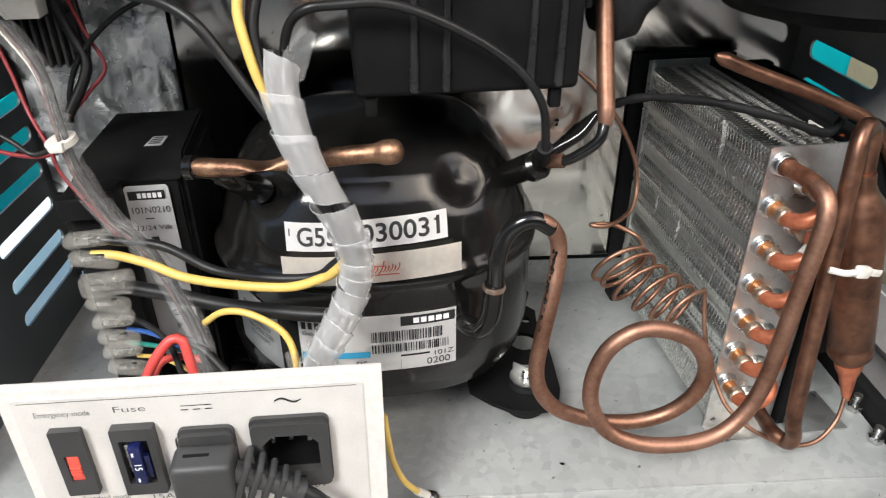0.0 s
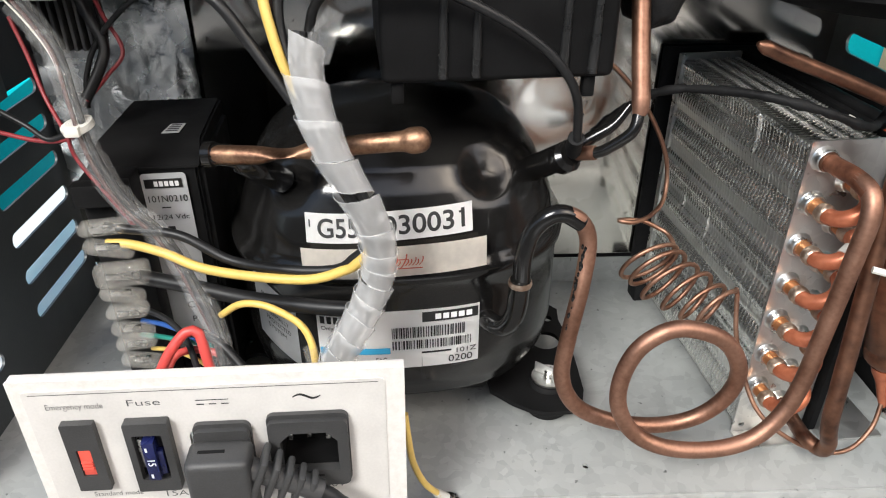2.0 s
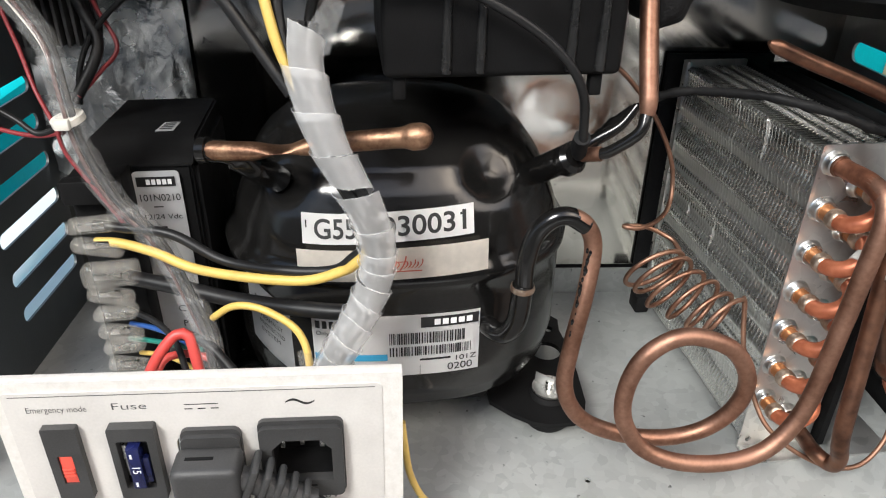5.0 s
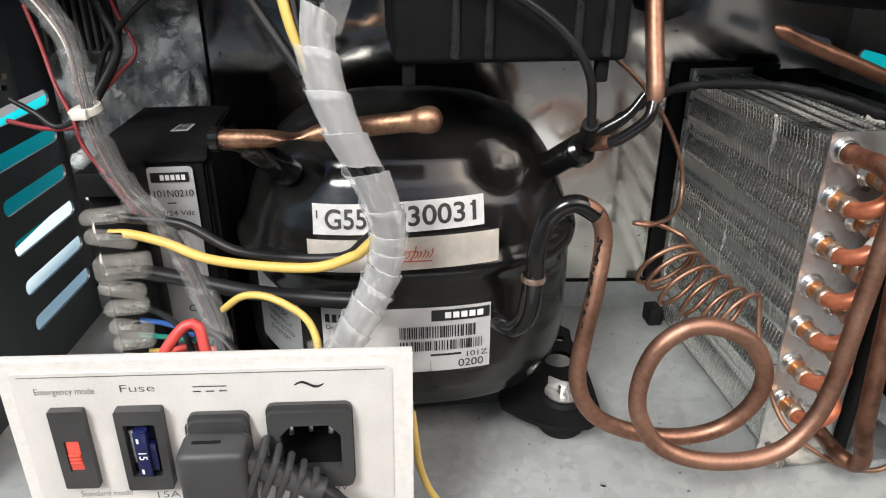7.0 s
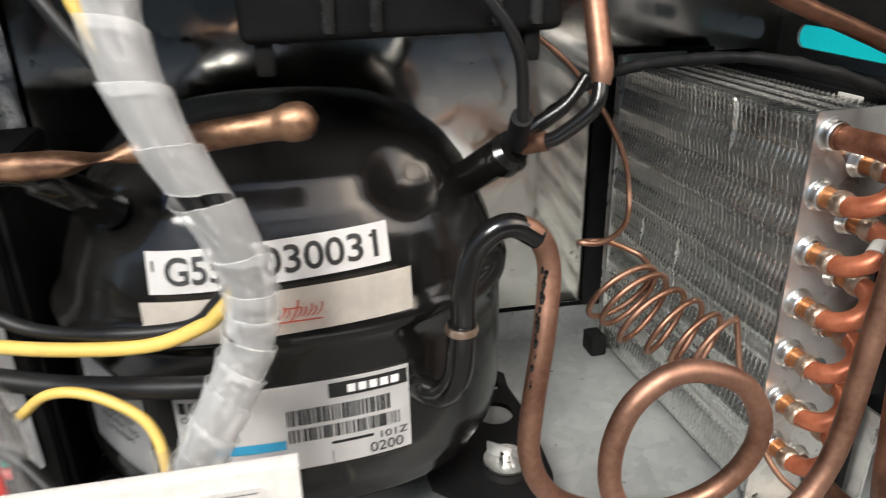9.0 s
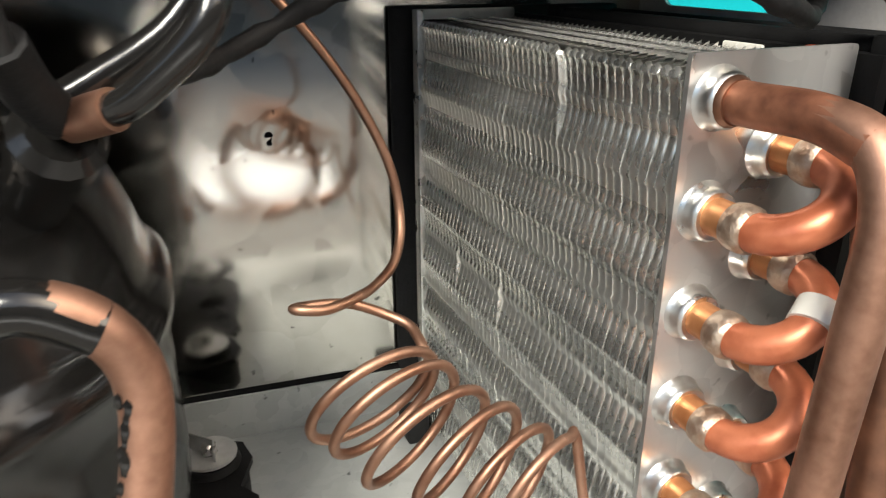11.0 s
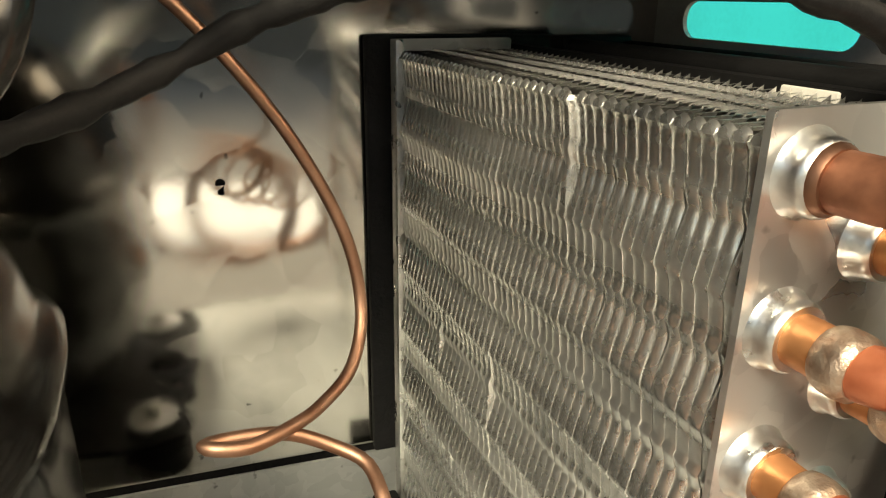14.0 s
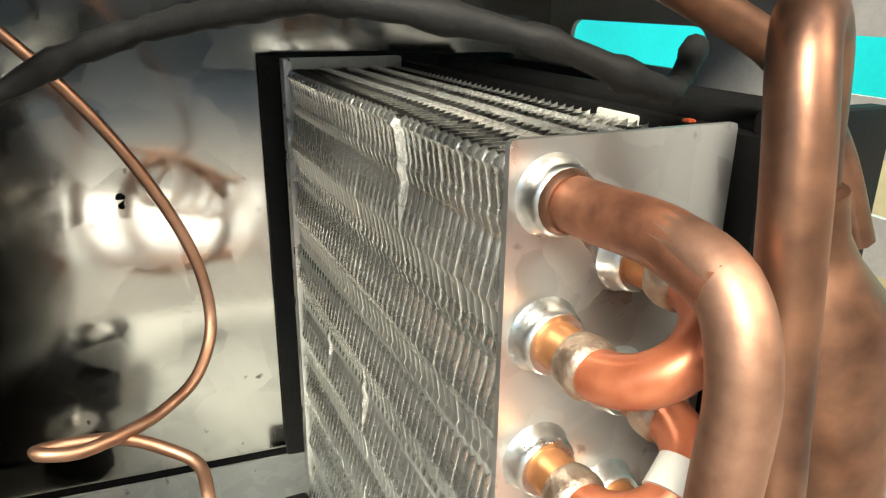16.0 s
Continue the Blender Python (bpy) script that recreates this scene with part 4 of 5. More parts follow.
# ---- discharge pipe with its loop ----
discharge = thing("discharge_pipe", "copper discharge pipe bent in a full loop, partly black painted", "pipe", (0.18, 0.315, 0.03))
LOOP = [(0.1125, 0.339, 0.108), (0.113, 0.3405, 0.120), (0.1165, 0.3425, 0.131), (0.1225, 0.342, 0.1382), (0.1295, 0.3415, 0.1398), (0.1375, 0.3415, 0.135), (0.1414, 0.3412, 0.1243), (0.1385, 0.336, 0.105), (0.1335, 0.331, 0.082), (0.1315, 0.3285, 0.064),
        (0.1355, 0.3265, 0.051), (0.1450, 0.325, 0.0415), (0.1627, 0.3225, 0.0352), (0.182, 0.321, 0.0335), (0.198, 0.319, 0.0395), (0.2075, 0.3165, 0.053), (0.2085, 0.3145, 0.070), (0.200, 0.3145, 0.0855), (0.1860, 0.315, 0.0935),
        (0.1725, 0.3155, 0.0945), (0.1605, 0.316, 0.0855), (0.1545, 0.3155, 0.070), (0.1545, 0.313, 0.0545), (0.1630, 0.310, 0.0405), (0.178, 0.306, 0.034), (0.1985, 0.304, 0.0325), (0.2160, 0.304, 0.0365), (0.2275, 0.305, 0.0475), (0.2345, 0.3062, 0.066),
        (0.2378, 0.307, 0.100), (0.2405, 0.3075, 0.135), (0.2418, 0.3085, 0.148), (0.2425, 0.313, 0.156), (0.2420, 0.322, 0.1585), (0.2410, 0.334, 0.1585), (0.2405, 0.346, 0.1585)]
put("pipe", tube(LOOP, 0.0038, 18, 0.0012), COPPER, discharge)
put("stained_end", tube(LOOP[-4:], 0.00386, 18, 0.0012), RED_COPPER, discharge, "heat-reddened end of the pipe")
put("paint", tube(LOOP[0:6], 0.00395, 18, 0.0012), ENAMEL, discharge, "black paint on the first bend")
rnd = random.Random(2)
for i in range(26):
    t = i / 25
    p = Vector((0.1418, 0.3412, 0.1262)).lerp(Vector((0.1345, 0.332, 0.088)), t)
    d = Vector((-0.0030 + rnd.uniform(-0.0005, 0.0016), -0.0020, 0))
    s = bmesh.new()
    bmesh.ops.create_icosphere(s, subdivisions=1, radius=0.0013 * rnd.uniform(0.5, 1.2) * (1.1 - 0.5 * t))
    s.transform(Matrix.Translation(p + d) @ Matrix.Diagonal((0.8, 0.7, 1.9, 1)))
    put("paint_run", s, ENAMEL, discharge, "flaking black paint")

# ---- condenser ----
X0, X1, Y0, Y1, Z0, Z1 = 0.236, 0.272, 0.3435, 0.479, 0.004, 0.1635
cond = thing("condenser", "aluminium finned condenser with copper tubes and zinc end plates", "condenser", (0.254, 0.414, 0))
b = sheet(rounded(0.2335, 0.2730, 0.0, 0.1665, 0.0008, 2), [circle(0.262, 0.010, 0.0022, 12), circle(0.2385, 0.006, 0.0016, 10)], 0.0012, Matrix.Translation((0, Y0 - 0.0006, 0)) @ UP)
put("end_plate", b, ZINC, cond, "cloudy zinc end plate")
b = sheet(rounded(0.2350, 0.2730, 0.0, 0.1665, 0.0008, 2), [], 0.0012, Matrix.Translation((0, Y1 + 0.001, 0)) @ UP)
put("end_plate", b, ZINC, cond, "cloudy zinc end plate")
put("end_flange", box(0.2345, 0.2372, Y1 - 0.0035, Y1 + 0.0016, 0, 0.1665, 0.0004), FERRULE, cond)
put("foot_flange", box(0.2335, 0.2740, Y0 - 0.013, Y0 - 0.0004, 0.0002, 0.0014, 0.0004), ZINC, cond)
put("rubber_pad", box(0.2250, 0.2344, 0.4670, 0.4800, 0.0002, 0.0125, 0.0015), RUBBER, cond, "black rubber pad under the rear end")


PITCH, PERIOD = 0.00279, 0.0209


def fin_face(z):
    """How far the row of folded fin edges stands out at a height: a broad swell below each tube and a sharp step under it."""
    ph = ((0.1712 - z) / PERIOD) % 1.0
    if ph < 0.46:
        return 0.0019 * ph / 0.46
    if ph < 0.51:
        return 0.0019 - 0.0007 * (ph - 0.46) / 0.05
    if ph < 0.80:
        return 0.0012 - 0.0008 * (ph - 0.51) / 0.29
    if ph < 0.84:
        return 0.0004 + 0.0005 * (ph - 0.80) / 0.04
    return 0.0009 * (1.0 - (ph - 0.84) / 0.16)


def fin_mesh(kind):
    """One plate whose front edge is folded over into a rounded lip, swelling from band to band."""
    rnd = random.Random(kind)
    m = bmesh.new()
    xs = [0.0018, 0.0070, 0.0105, 0.0150, 0.0185, 0.0230, 0.0265, 0.0310, 0.0350]
    ys = [0.0, 0.0, 0.0012, 0.0, 0.0012, 0.0, 0.0012, 0.0, 0.0012]
    steps = 170
    rows = []
    dents = [(rnd.uniform(0.1, 0.95), rnd.uniform(0.0003, 0.0008), rnd.uniform(0.006, 0.014)) for _ in range(rnd.choice((0, 0, 1)))]
    for j in range(steps + 1):
        f = j / steps
        z = Z0 + (Z1 - Z0) * f
        x = 0.0008 - fin_face(z) + 0.0010 * max(0.0, (z - Z1 + 0.0022) / 0.0022) ** 2
        for dz, deep, tall in dents:
            x += deep * math.exp(-((f - dz) / tall) ** 2)
        x += rnd.gauss(0, 0.000012)
        lip = PITCH * 0.98
        if kind >= 50:                                # a bent fin that stands proud near its top
            k_ = max(0.0, min(1.0, (f - 0.865) * 30)) if kind == 50 else max(0.0, 1 - abs(f - 0.52) * 22)
            x -= 0.0013 * k_
            lip *= 1 - 0.25 * k_
        ph = ((0.1712 - z) / PERIOD) % 1.0
        c_ = 0.42 + 1.1 * max(0.0, 1 - abs((ph + 0.5) % 1.0 - 0.55) / 0.22)     # the lip is roundest where a band begins
        pts = [(x + 0.00052 * c_, lip + 0.00008), (x + 0.00030 * c_, lip * 0.90), (x + 0.00010 * c_, lip * 0.74), (x, lip * 0.52), (x + 0.00007 * c_, lip * 0.28), (x + 0.00022 * c_, lip * 0.10), (x + 0.00036 * c_, 0.0)]
        pts = pts + list(zip(xs, ys))
        top = (-0.0014, -0.0006, -0.0002, 0, -0.0002, -0.0006, -0.0012, -0.0006, -0.0014, 0.0005, -0.0008, 0.0005, -0.0008, 0.0005, -0.0008, 0.0004) if j == steps else (0,) * 16
        rows.append([m.verts.new((x_, y_, z + o)) for (x_, y_), o in zip(pts, top)])
    for a, c in zip(rows, rows[1:]):
        for k in range(len(a) - 1):
            m.faces.new((a[k], a[k + 1], c[k + 1], c[k]))
    for k in range(-1, len(xs) - 1):                      # the upper edge is folded over towards the next fin
        a, c = rows[-1][7 + k], rows[-1][8 + k]
        low = 0.0003 if k % 2 or k == 0 else 0.0008
        for y0, y1, z0, z1 in ((0, 0.0020, 0.0003, 0), (0.0020, 0.0028, 0, -0.0009)):
            m.faces.new([m.verts.new(p) for p in ((a.co.x, a.co.y + y0, Z1 - low + z0), (c.co.x, c.co.y + y0, Z1 - low + z0), (c.co.x, c.co.y + y1, Z1 - low + z1), (a.co.x, a.co.y + y1, Z1 - low + z1))])
    me = bpy.data.meshes.new("fin")
    m.to_mesh(me)
    m.free()
    me.shade_smooth()
    me.set_sharp_from_angle(angle=radians(50))
    me.materials.append(ALU)
    return me


FINS = [fin_mesh(k) for k in range(14)]
BENT = {15: fin_mesh(50), 25: fin_mesh(51), 36: fin_mesh(52)}
rnd = random.Random(11)
for i in range(48):
    ob = new("fin", BENT.get(i) or FINS[rnd.randrange(14)])
    ob.parent = cond
    y = Y0 + 0.0010 + PITCH * i
    ob.matrix_basis = Matrix.Translation((X0 - 0.254 + rnd.gauss(0, 0.00002) + (0.0002 if 15 < i < 25 else 0), y - 0.414 + rnd.gauss(0, 0.00006), 0)) @ pose(0, 0, 0, rnd.gauss(0, 0.03), 0, rnd.gauss(0, 0.05))
put("core", box(X0 + 0.0045, X1 - 0.003, Y0 + 0.001, Y1 - 0.001, Z0 + 0.002, Z1 - 0.0030), DULL_ALU, cond, "dull core between the fins")

ROW_A = [(0.2405, 0.1585 - 0.0209 * k) for k in range(7)]
ROW_B = [(0.2545, 0.1480 - 0.0209 * k) for k in range(7)]


def ferrule(x, z, r=0.0047):
    put("ferrule", lathe([(r * 1.30, 0), (r * 1.22, 0.0006), (r * 1.13, 0.0013), (r * 1.10, 0.0026), (r * 1.06, 0.0034), (r * 0.98, 0.0038), (r * 0.80, 0.0036)], 28, axis((x, Y0 - 0.0010, z), (x, 0, z))), FERRULE, cond, "flared tube collar")


for i, (x, z) in enumerate(ROW_A):
    ferrule(x, z)
    if i:
        put("tube_end", rod((x, Y0, z), (x, Y0 - 0.0125, z), 0.0036, 18), AMBER_COPPER, cond, "amber lacquered copper tube end")
for i, (x, z) in enumerate(ROW_B):
    ferrule(x, z, 0.0045)
    put("tube_end", rod((x, Y0, z), (x, Y0 - 0.0125, z), 0.0036, 18), AMBER_COPPER if i < 6 else BURNT_COPPER, cond)
for i in range(6):
    (xa, za), (xb, zb) = ROW_A[i + 1], ROW_B[i]
    mid, half = Vector(((xa + xb) / 2, 0, (za + zb) / 2)), Vector(((xb - xa) / 2, 0, (zb - za) / 2))
    R_ = half.length
    pts = [Vector((xa, Y0 - 0.0115, za))]
    for k in range(19):
        a = math.pi * k / 18
        pts.append(mid - half * math.cos(a) + Vector((0, Y0 - 0.0125 - R_ * 1.15 * math.sin(a), 0)))
    pts.append(Vector((xb, Y0 - 0.0115, zb)))
    bend = put("return_bend", tube(pts, 0.0036, 18, raw=True), ORANGE_COPPER, cond, "polished copper return bend")
    for x, z in ((xa, za), (xb, zb)):
        put("solder_ring", lathe([(0.0037, -0.0026), (0.0042, -0.0021), (0.0045, -0.0008), (0.0045, 0.0008), (0.0043, 0.0018), (0.0037, 0.0024)], 20,
                                 axis((x, Y0 - 0.0115, z), (x, 0.2, z))), SOLDER, bend, "grey brazed joint")
put("inlet_joint", lathe([(0.0039, -0.002), (0.0045, -0.0013), (0.0046, 0.001), (0.0040, 0.002)], 20, axis((0.2405, Y0 - 0.004, 0.1585), (0.2405, 0.2, 0.1585))), BURNT_COPPER, cond)

# outlet pipe, riser and filter dryer
riser = thing("outlet_pipe", "copper outlet pipe rising beside the condenser", "pipe", (0.25, 0.305, 0.03))
xb, zb = ROW_B[6]
put("pipe", tube([(xb, Y0 - 0.010, zb), (xb, 0.325, zb - 0.001), (0.2525, 0.314, 0.0235), (0.2555, 0.306, 0.0235), (0.2540, 0.3010, 0.032), (0.2480, 0.2985, 0.052), (0.2495, 0.305, 0.100), (0.2512, 0.311, 0.140), (0.2520, 0.3145, 0.166), (0.2540, 0.3180, 0.1785),
                  (0.2585, 0.3215, 0.1825), (0.2635, 0.3235, 0.178), (0.2655, 0.3235, 0.164), (0.2670, 0.3225, 0.150)], 0.0037, 18, 0.0012), BURNT_COPPER, riser)
dryer = thing("filter_dryer", "copper filter dryer cartridge, heat stained", "filter", DRYER[2])
d0, d1 = Vector(DRYER[0]), Vector(DRYER[1])
L_ = (d1 - d0).length
put("body", lathe([(0.0042, -0.012), (0.0045, -0.006), (0.0060, -0.002), (0.0096, 0.004), (0.0102, 0.008), (0.0102, L_ - 0.010), (0.0098, L_ - 0.0092), (0.0098, L_ - 0.0076), (0.0103, L_ - 0.0068), (0.0103, L_ - 0.002), (0.0092, L_), (0.0058, L_ + 0.004)], 32, axis(d0, d1)), BURNT_COPPER, dryer)
put("tail", lathe([(0.0066, 0.0), (0.0062, 0.004), (0.0042, 0.010), (0.0028, 0.020), (0.0016, 0.026)], 24, axis(d1 + (d1 - d0).normalized() * 0.004, DRYER[2])), ORANGE_COPPER, dryer)
wire("gas_pipe", HORIZ, lambda t: 0.0029 * min(1, 0.35 + t * 22), BURNT_COPPER, "heat-stained copper pipe crossing above the condenser", "pipe")
tie = thing("cable_tie", "white nylon cable tie holding pipe and dryer together", "cable tie", (0.262, 0.312, 0.125))
band = tube([(0.2462, 0.3035, 0.1270), (0.2520, 0.3010, 0.1262), (0.2600, 0.3035, 0.1245), (0.2680, 0.3075, 0.1225)], 0.0015, 8)
put("strap", band, NYLON, tie)
put("lock", box(-0.0042, 0.0042, -0.0016, 0.0020, -0.0026, 0.0026, 0.0007, m=Matrix.Translation((0.2630, 0.3040, 0.1238)) @ pose(0, 0, 0, 0, 18, 20)), NYLON, tie)
put("tail", box(0, 0.009, -0.0006, 0.0006, -0.0016, 0.0016, 0.0004, m=Matrix.Translation((0.2660, 0.3050, 0.1228)) @ pose(0, 0, 0, 0, 16, 12)), NYLON, tie)
tagged(part("pipe_clip", lathe([(0.0038, -0.0024), (0.0043, -0.0024), (0.0043, 0.0024), (0.0038, 0.0024)], 24, axis((0.2494, 0.3214, 0.1233), (0.2529, 0.3227, 0.1259))), NYLON), "white plastic band on a copper bend", "clip")

# capillary: a thin pipe wound in an open coil
COIL = [Vector((0.1815, 0.3670, 0.0985)), Vector((0.1830, 0.3650, 0.0970)), Vector((0.1860, 0.3615, 0.0940)), Vector((0.1930, 0.3565, 0.0890)), Vector((0.1997, 0.3530, 0.0852)), Vector((0.2078, 0.3500, 0.0818)), Vector((0.2135, 0.3470, 0.0800))]
helix = []
TURNS, STEP = 6, 20
for k in range(TURNS * STEP + 1):
    t = k / (TURNS * STEP)
    i = min(TURNS - 1, int(t * TURNS))
    c = COIL[i].lerp(COIL[i + 1], t * TURNS - i)
    tilt = radians(33 + 22 * min(1.0, t * 1.5))
    u_ = (Vector((0.89, -0.38, 0)) * math.cos(tilt) + Vector((0.24, 0.48, 0.84)) * math.sin(tilt)).normalized()
    v_ = Vector((0.30, 0.78, -0.55)).normalized()
    s_ = v_.cross(u_).normalized()
    w_ = (0.40 * s_ + 0.92 * v_).normalized()
    w_ = (w_ - u_ * w_.dot(u_)).normalized()
    a = 2 * math.pi * k / STEP
    rr = 0.0141 + 0.0006 * math.sin(k * 0.17) - 0.0038 * max(0.0, t - 0.45) / 0.55
    helix.append(c + rr * (u_ * math.cos(a) + w_ * 0.92 * math.sin(a)))
cap = [(0.158, 0.410, 0.190), (0.174, 0.405, 0.1760), (0.188, 0.402, 0.158), (0.1975, 0.400, 0.139), (0.2000, 0.398, 0.1240), (0.196, 0.391, 0.116), (0.189, 0.385, 0.1132), (0.183, 0.380, 0.1135), (0.176, 0.3765, 0.1138), (0.1712, 0.3766, 0.1145), (0.1694, 0.3782, 0.1144), (0.1722, 0.3797, 0.1138), (0.178, 0.3800, 0.1132), (0.183, 0.380, 0.1120), (0.189, 0.378, 0.1095), (0.1935, 0.3740, 0.1075)]
capillary = thing("capillary_tube", "thin copper capillary pipe wound in an open coil", "pipe", CAP_END[3])
put("lead_in", tube(cap + [tuple(p) for p in helix[:3]], 0.00115, 10, 0.0014), CAP_COPPER, capillary)
put("coil", tube([tuple(p) for p in helix[2:-2]], 0.00115, 10, 0.0014), CAP_COPPER, capillary)
put("tail", tube([tuple(p) for p in helix[-3:]] + CAP_END[::-1], 0.00115, 10, 0.0014), CAP_COPPER, capillary)

# shroud, bracket, small hardware behind and beside the condenser
shroud = thing("fan_shroud", "black plastic fan shroud behind the condenser", "shroud", (0.29, 0.41, 0))
b = sheet([(0.338, 0.002), (0.490, 0.002), (0.490, 0.1645), (0.338, 0.1645)], [circle(0.414, 0.085, 0.068, 40)], 0.004, Matrix.Translation((0.2765, 0, 0)) @ SIDE)
put("plate", b, PLASTIC, shroud)
put("top_bar", box(0.2795, 0.2870, 0.338, 0.462, 0.1590, 0.1672, 0.0028, 4), PLASTIC, shroud)
put("outer_bar", box(0.2990, 0.3050, 0.345, 0.470, 0.1590, 0.1665, 0.0028, 4), PLASTIC, shroud)
put("side_bar", box(0.2765, 0.303, 0.3380, 0.3430, 0.050, 0.1680, 0.001), PLASTIC, shroud)
put("side_bar", box(0.2790, 0.303, 0.460, 0.4680, 0.0, 0.1680, 0.001), PLASTIC, shroud)
put("paper_tag", box(0.2735, 0.2745, 0.366, 0.378, 0.1560, 0.1640, 0.0004), NYLON, shroud)
put("orange_clip", box(0.2748, 0.2765, 0.3542, 0.3562, 0.1600, 0.1650, 0.0004), ORANGE_PLASTIC, shroud)
baffle = thing("foam_baffle", "black foam-faced baffle strip on the back wall", "baffle", (0.262, 0.489, 0.0205))
b = box(0.0312, 0.0950, -0.0050, -0.0008, 0.0205, 0.1668, 0.0008)
b.transform(CASE)
put("sheet", b, FOAM, baffle)
br = thing("angle_bracket", "zinc angle bracket bolted to the floor", "bracket", (0.29, 0.345, 0))
put("upright", sheet([(0.330, 0.0), (0.358, 0.0), (0.358, 0.042), (0.352, 0.046), (0.330, 0.046)], [], 0.0015, Matrix.Translation((0.2790, 0, 0)) @ SIDE), ZINC, br)
put("base", box(0.2790, 0.312, 0.330, 0.360, 0.0002, 0.0016, 0.0004), ZINC, br)
for x, y, h in ((0.288, 0.346, 0.009), (0.3255, 0.344, 0.011), (0.3215, 0.320, 0.010)):
    s = thing("bolt", "zinc-plated bolt standing in the floor", "bolt", (x, y, 0), "floor bolts")
    put("head", lathe([(0.0042, 0.0002), (0.0042, 0.003), (0.0036, 0.0036)], 6, Matrix.Translation((x, y, 0.0))), STEEL, s)
    th = [(0.0024 + 0.0003 * (k % 2), 0.003 + (h - 0.003) * k / 14) for k in range(15)]
    put("thread", lathe(th, 14, Matrix.Translation((x, y, 0.0))), STEEL, s)
cowl = thing("overhead_cowl", "black rounded plastic cowl hanging from above", "cowl", (0.30, 0.40, 0.205))
put("shell", lathe([(0.030, 0.0), (0.058, 0.003), (0.066, 0.010), (0.068, 0.060)], 48, Matrix.Translation((0.297, 0.405, 0.2085))), PLASTIC, cowl)

# electronics at the upper corner
sink = thing("heat_sink", "dark finned heat sink on a circuit board", "heat sink", (-0.09, 0.45, 0.19))
put("base", box(-0.104, -0.074, 0.452, 0.456, 0.186, 0.216, 0.0005), GREY_PLASTIC, sink)
for k in range(8):
    put("cooling_fin", box(-0.103 + k * 0.0038, -0.1015 + k * 0.0038, 0.440, 0.4525, 0.188, 0.212, 0.0003), GREY_PLASTIC, sink)
pcb = thing("circuit_board", "dark circuit board with small parts above the vents", "circuit board", (-0.12, 0.42, 0.18))
put("board", box(-0.1285, -0.127, 0.370, 0.455, 0.163, 0.215, 0.0004), BOARD, pcb)
rnd = random.Random(8)
for k in range(26):
    y, z, s = rnd.uniform(0.375, 0.45), rnd.uniform(0.166, 0.185), rnd.uniform(0.0008, 0.0018)
    put("component", box(-0.1272, -0.1255, y - s, y + s, z - s, z + s, 0.0002), rnd.choice((SOLDER, PLASTIC, NYLON)), pcb)
tagged(part("wire_connector", box(-0.105, -0.080, 0.425, 0.437, 0.214, 0.224, 0.0008), NYLON), "white plastic wire connector", "connector")

# ---- front panel ----
PM = Matrix.Translation((-0.012, 0.2975, 0.105)) @ pose(0, 0, 0, 0, 0.6, -2.6)      # x along the panel, z up from its top edge
panel = empty("socket_panel", "satin white metal socket panel with printed legends", "panel", PM)


def on_panel(name, bm, material, parent=None, label="", angle=40):
    return part(name, bm, material, parent or panel, label, angle)


PW0, PW1, PH = -0.0745, 0.0700, -0.13
holes = [rounded(0.0175, 0.0470, -0.0545, -0.0225, 0.003), rounded(-0.0135, 0.0090, -0.0530, -0.0260, 0.004)]
on_panel("face", sheet([(PW0, PH), (PW1, PH), (PW1, 0), (PW0, 0)], holes, 0.0015, UP), PANEL_EDGE)
on_panel("top_fold", box(PW0, PW1, 0.0006, 0.0045, -0.0014, 0.0, 0.0004), PANEL_EDGE)
on_panel("side_fold", box(PW1 - 0.0014, PW1, 0.0006, 0.0045, PH, -0.0016, 0.0004), PANEL_EDGE)
on_panel("side_fold", box(PW0, PW0 + 0.0014, 0.0006, 0.0045, PH, -0.0016, 0.0004), PANEL_EDGE)
decal = on_panel("decal", sheet(rounded(-0.0700, 0.0625, -0.1250, -0.0042, 0.002), holes, 0.0004, Matrix.Translation((0, -0.0010, 0)) @ UP), PANEL, label="printed satin legend sheet")
P_ = lambda o: (lambda x, z: (x, -0.0012 - o, z))
for tx, x, z, h, w in (("Emergency mode", -0.0630, -0.0130, 0.0030, 0.0205), ("Fuse", -0.0340, -0.0126, 0.0034, 0.0120), ("15A", -0.0290, -0.0620, 0.0034, 0.0085), ("Standard mode", -0.0560, -0.0600, 0.0028, 0.0190), ("240V", 0.0335, -0.0615, 0.0034, 0.0110)):
    on_panel("lettering", letters_on(tx, x, z, h * 0.94, P_(0.0001), w, bold=-0.00004), GREY_PRINT, decal)
dc = strokes([(-0.0083, 0.0037, -0.0113, -0.0109)] + [(-0.0083 + 0.0046 * k, -0.0055 + 0.0046 * k, -0.0134, -0.0129) for k in range(3)], P_(0.0002))
on_panel("direct_current_mark", dc, INK, decal)
b = bmesh.new()
prev = None
for k in range(25):
    t = k / 24
    x, z = 0.0275 + 0.0105 * t, -0.0116 + 0.0011 * math.sin(2 * math.pi * t) + 0.0004 * t
    w = 0.0003 + 0.0003 * math.sin(math.pi * t)
    row = [b.verts.new(P_(0.0002)(x, z - w)), b.verts.new(P_(0.0002)(x, z + w))]
    if prev:
        b.faces.new((prev[0], row[0], row[1], prev[1]))
    prev = row
on_panel("wave_mark", b, INK, decal)
on_panel("border_line", strokes([(-0.0675, 0.0600, -0.0058, -0.0055)], P_(0.0002)), GREY_PLASTIC, decal)
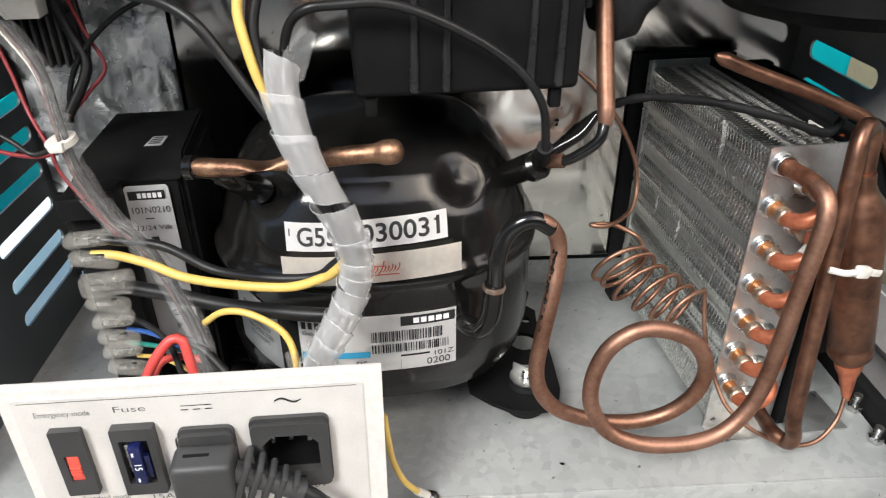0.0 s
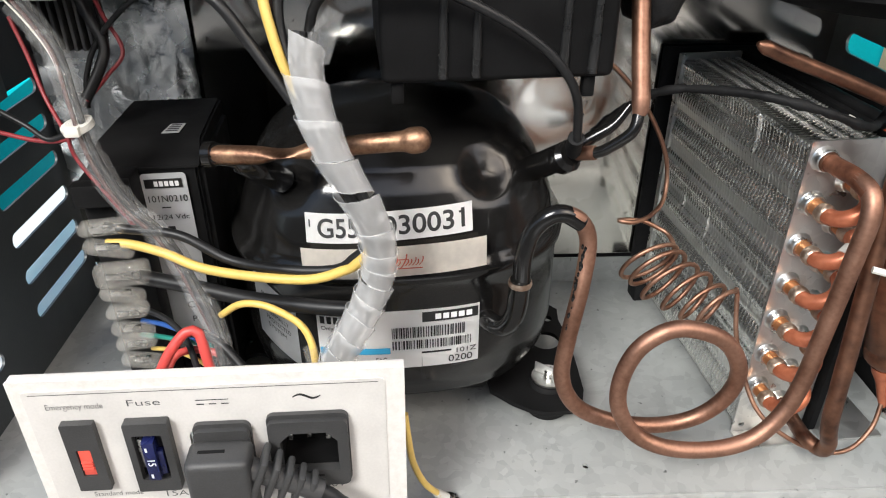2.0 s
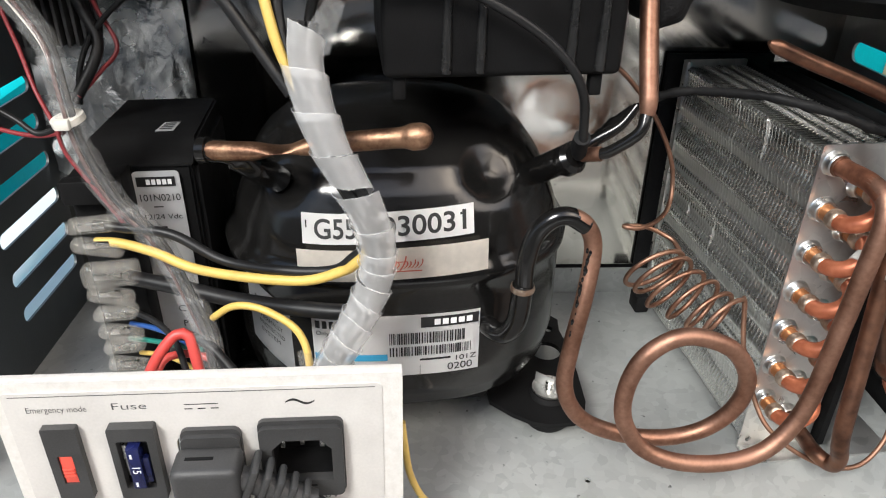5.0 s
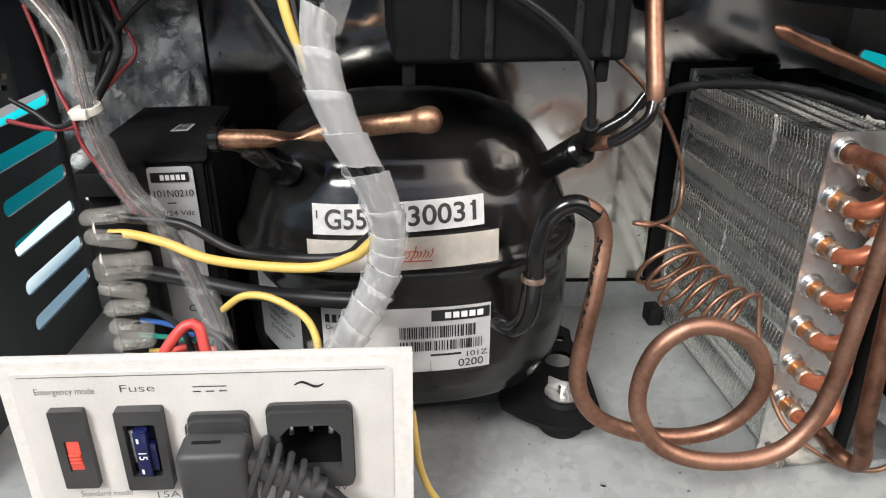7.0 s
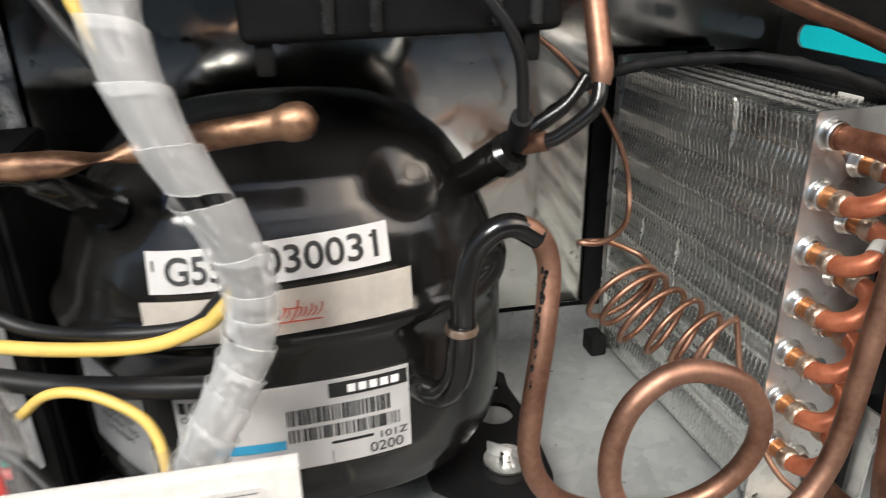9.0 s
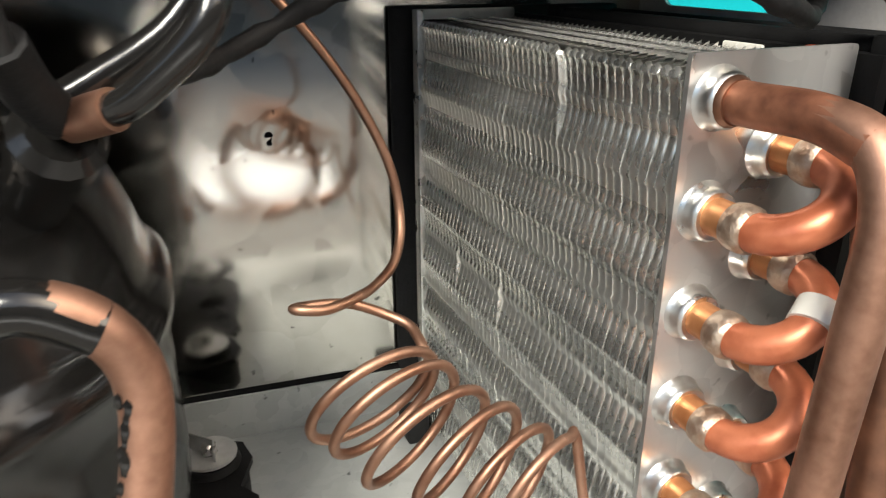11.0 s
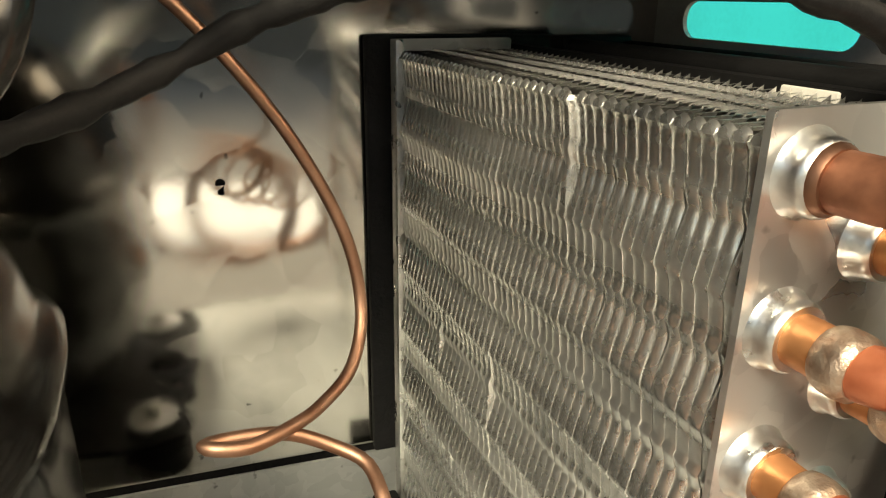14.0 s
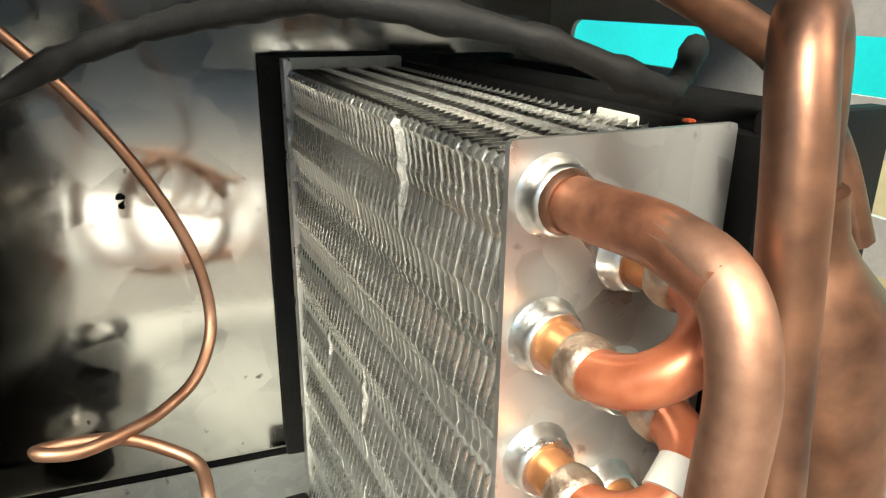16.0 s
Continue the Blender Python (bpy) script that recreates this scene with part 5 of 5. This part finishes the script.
# slide switch
sw = on_panel("switch_plate", sheet(rounded(-0.0590, -0.0468, -0.0535, -0.0185, 0.0006, 2), [rounded(-0.0558, -0.0505, -0.0455, -0.0315, 0.0004, 2)], 0.0030, Matrix.Translation((0, -0.0026, 0)) @ UP), GREY_PLASTIC, label="charcoal plastic switch plate")
on_panel("slider", box(-0.0557, -0.0506, -0.0034, -0.0008, -0.0454, -0.0316, 0.0003), RED_SWITCH, sw, "red slide switch")
for k in range(3):
    on_panel("grip", box(-0.0553, -0.0510, -0.0042, -0.0032, -0.0420 + 0.0016 * k, -0.0411 + 0.0016 * k, 0.0002), RED_SWITCH, sw)
# fuse holder
fh = on_panel("fuse_holder", sheet(rounded(-0.0360, -0.0195, -0.0545, -0.0185, 0.0008, 2), [rounded(-0.0335, -0.0225, -0.0480, -0.0245, 0.0006, 2)], 0.0040, Matrix.Translation((0, -0.0031, 0)) @ UP), GREY_PLASTIC, label="charcoal plastic blade fuse holder")
on_panel("well", box(-0.0336, -0.0224, -0.0020, -0.0012, -0.0482, -0.0243), PLASTIC, fh)
fu = on_panel("fuse", box(-0.0302, -0.0255, -0.0070, -0.0016, -0.0465, -0.0265, 0.0006), FUSE_BLUE, fh, "dark blue blade fuse")
on_panel("fuse_shoulder", box(-0.0312, -0.0235, -0.0048, -0.0016, -0.0455, -0.0330, 0.0005), FUSE_BLUE, fh)
on_panel("contact", box(-0.0330, -0.0312, -0.0032, -0.0018, -0.0430, -0.0280, 0.0002), STEEL, fh, "bright metal contact")
t15 = lettering("15", 0.0030)
t15.transform(Matrix.Translation((-0.0295, -0.00715, -0.0345)) @ UP @ pose(0, 0, 0, 0, 0, -90) @ Matrix.Translation((0, 0.0005, 0)))
on_panel("lettering", t15, WHITE_PRINT, fu)
on_panel("dash", box(-0.0290, -0.0282, -0.00715, -0.0069, -0.0310, -0.0290), WHITE_PRINT, fu)
on_panel("dash", box(-0.0290, -0.0282, -0.00715, -0.0069, -0.0450, -0.0430), WHITE_PRINT, fu)


def inlet(x0, x1, z0, z1, name, label):
    fr_ = on_panel(name, sheet(rounded(x0, x1, z0, z1, 0.0028), [[(x0 + 0.0042, z0 + 0.0085), (x1 - 0.0042, z0 + 0.0085), (x1 - 0.0042, z1 - 0.0105), (x1 - 0.0085, z1 - 0.0060), (x0 + 0.0085, z1 - 0.0060), (x0 + 0.0042, z1 - 0.0105)]],
                               0.0040, Matrix.Translation((0, -0.0032, 0)) @ UP), GREY_PLASTIC, label=label)
    on_panel("bezel_step", sheet(rounded(x0 - 0.0004, x1 + 0.0004, z0 - 0.0004, z1 + 0.0020, 0.0030), [rounded(x0 + 0.001, x1 - 0.001, z0 + 0.001, z1 - 0.001, 0.002)], 0.0022, Matrix.Translation((0, -0.0020, 0)) @ UP), GREY_PLASTIC, fr_)
    return fr_


iec = inlet(0.0170, 0.0475, -0.0560, -0.0210, "mains_inlet", "charcoal plastic mains inlet with three pins")
# recess takes a blacker plastic than the frame: its deep shade put into colour
on_panel("recess", box(0.0195, 0.0450, 0.012, 0.013, -0.0545, -0.0225), PLASTIC, iec)
for x0, x1, z0, z1 in ((0.0195, 0.0205, -0.0545, -0.0225), (0.0440, 0.0450, -0.0545, -0.0225), (0.0205, 0.044, -0.0545, -0.0470), (0.0205, 0.044, -0.0275, -0.0225)):
    on_panel("recess_wall", box(x0, x1, -0.0012, 0.012, z0, z1), PLASTIC, iec)
for x, dz in ((0.0250, 0.0), (0.0322, 0.0012), (0.0395, 0.0)):
    on_panel("pin", box(x - 0.0009, x + 0.0009, -0.002, 0.012, -0.0335 + dz, -0.0295 + dz, 0.0004), STEEL, iec, "bright contact pin")
on_panel("mark", box(0.0275, 0.0370, -0.0053, -0.0050, -0.0505, -0.0497), PLASTIC, iec)
dci = inlet(-0.0110, 0.0100, -0.0600, -0.0240, "low_voltage_inlet", "charcoal plastic low-voltage inlet with a plug in it")
on_panel("recess", box(-0.0095, 0.0085, 0.012, 0.013, -0.0525, -0.0265), PLASTIC, dci)
# the plug in the low-voltage inlet, with its ribbed strain relief
plug = empty("power_plug", "matt charcoal angled plug with ribbed strain relief", "plug", PM)
b = box(-0.0125, 0.0115, -0.0190, -0.0045, -0.0640, -0.0275, 0.0030, 3)
part("body", b, GREY_PLASTIC, plug)
part("neck", box(-0.0070, 0.0060, -0.0065, 0.008, -0.0480, -0.0300, 0.002), GREY_PLASTIC, plug)
part("mark", box(-0.0080, 0.0020, -0.0125, -0.0110, -0.02755, -0.02735), PLASTIC, plug)
for k in range(5):
    s = 1 - 0.085 * k
    x = 0.0140 + 0.0046 * k
    mm = Matrix.Translation((x, -0.0120, -0.0385 - 0.0026 * k)) @ pose(0, 0, 0, 0, 20, 0)
    bb = box(-0.0014, 0.0014, -0.0062 * s, 0.0062 * s, -0.0098 * s, 0.0098 * s, 0.0012, m=mm)
    part("relief_rib", bb, GREY_PLASTIC, plug)
part("relief_core", tube([(0.010, -0.012, -0.0370), (0.024, -0.012, -0.0440), (0.036, -0.012, -0.0510)], 0.0046, 12), GREY_PLASTIC, plug)
part("lead", tube([(0.034, -0.012, -0.0495), (0.042, -0.013, -0.0560), (0.049, -0.014, -0.070), (0.051, -0.015, -0.13)], 0.0031, 12), CABLE, plug, "black round flexible lead")
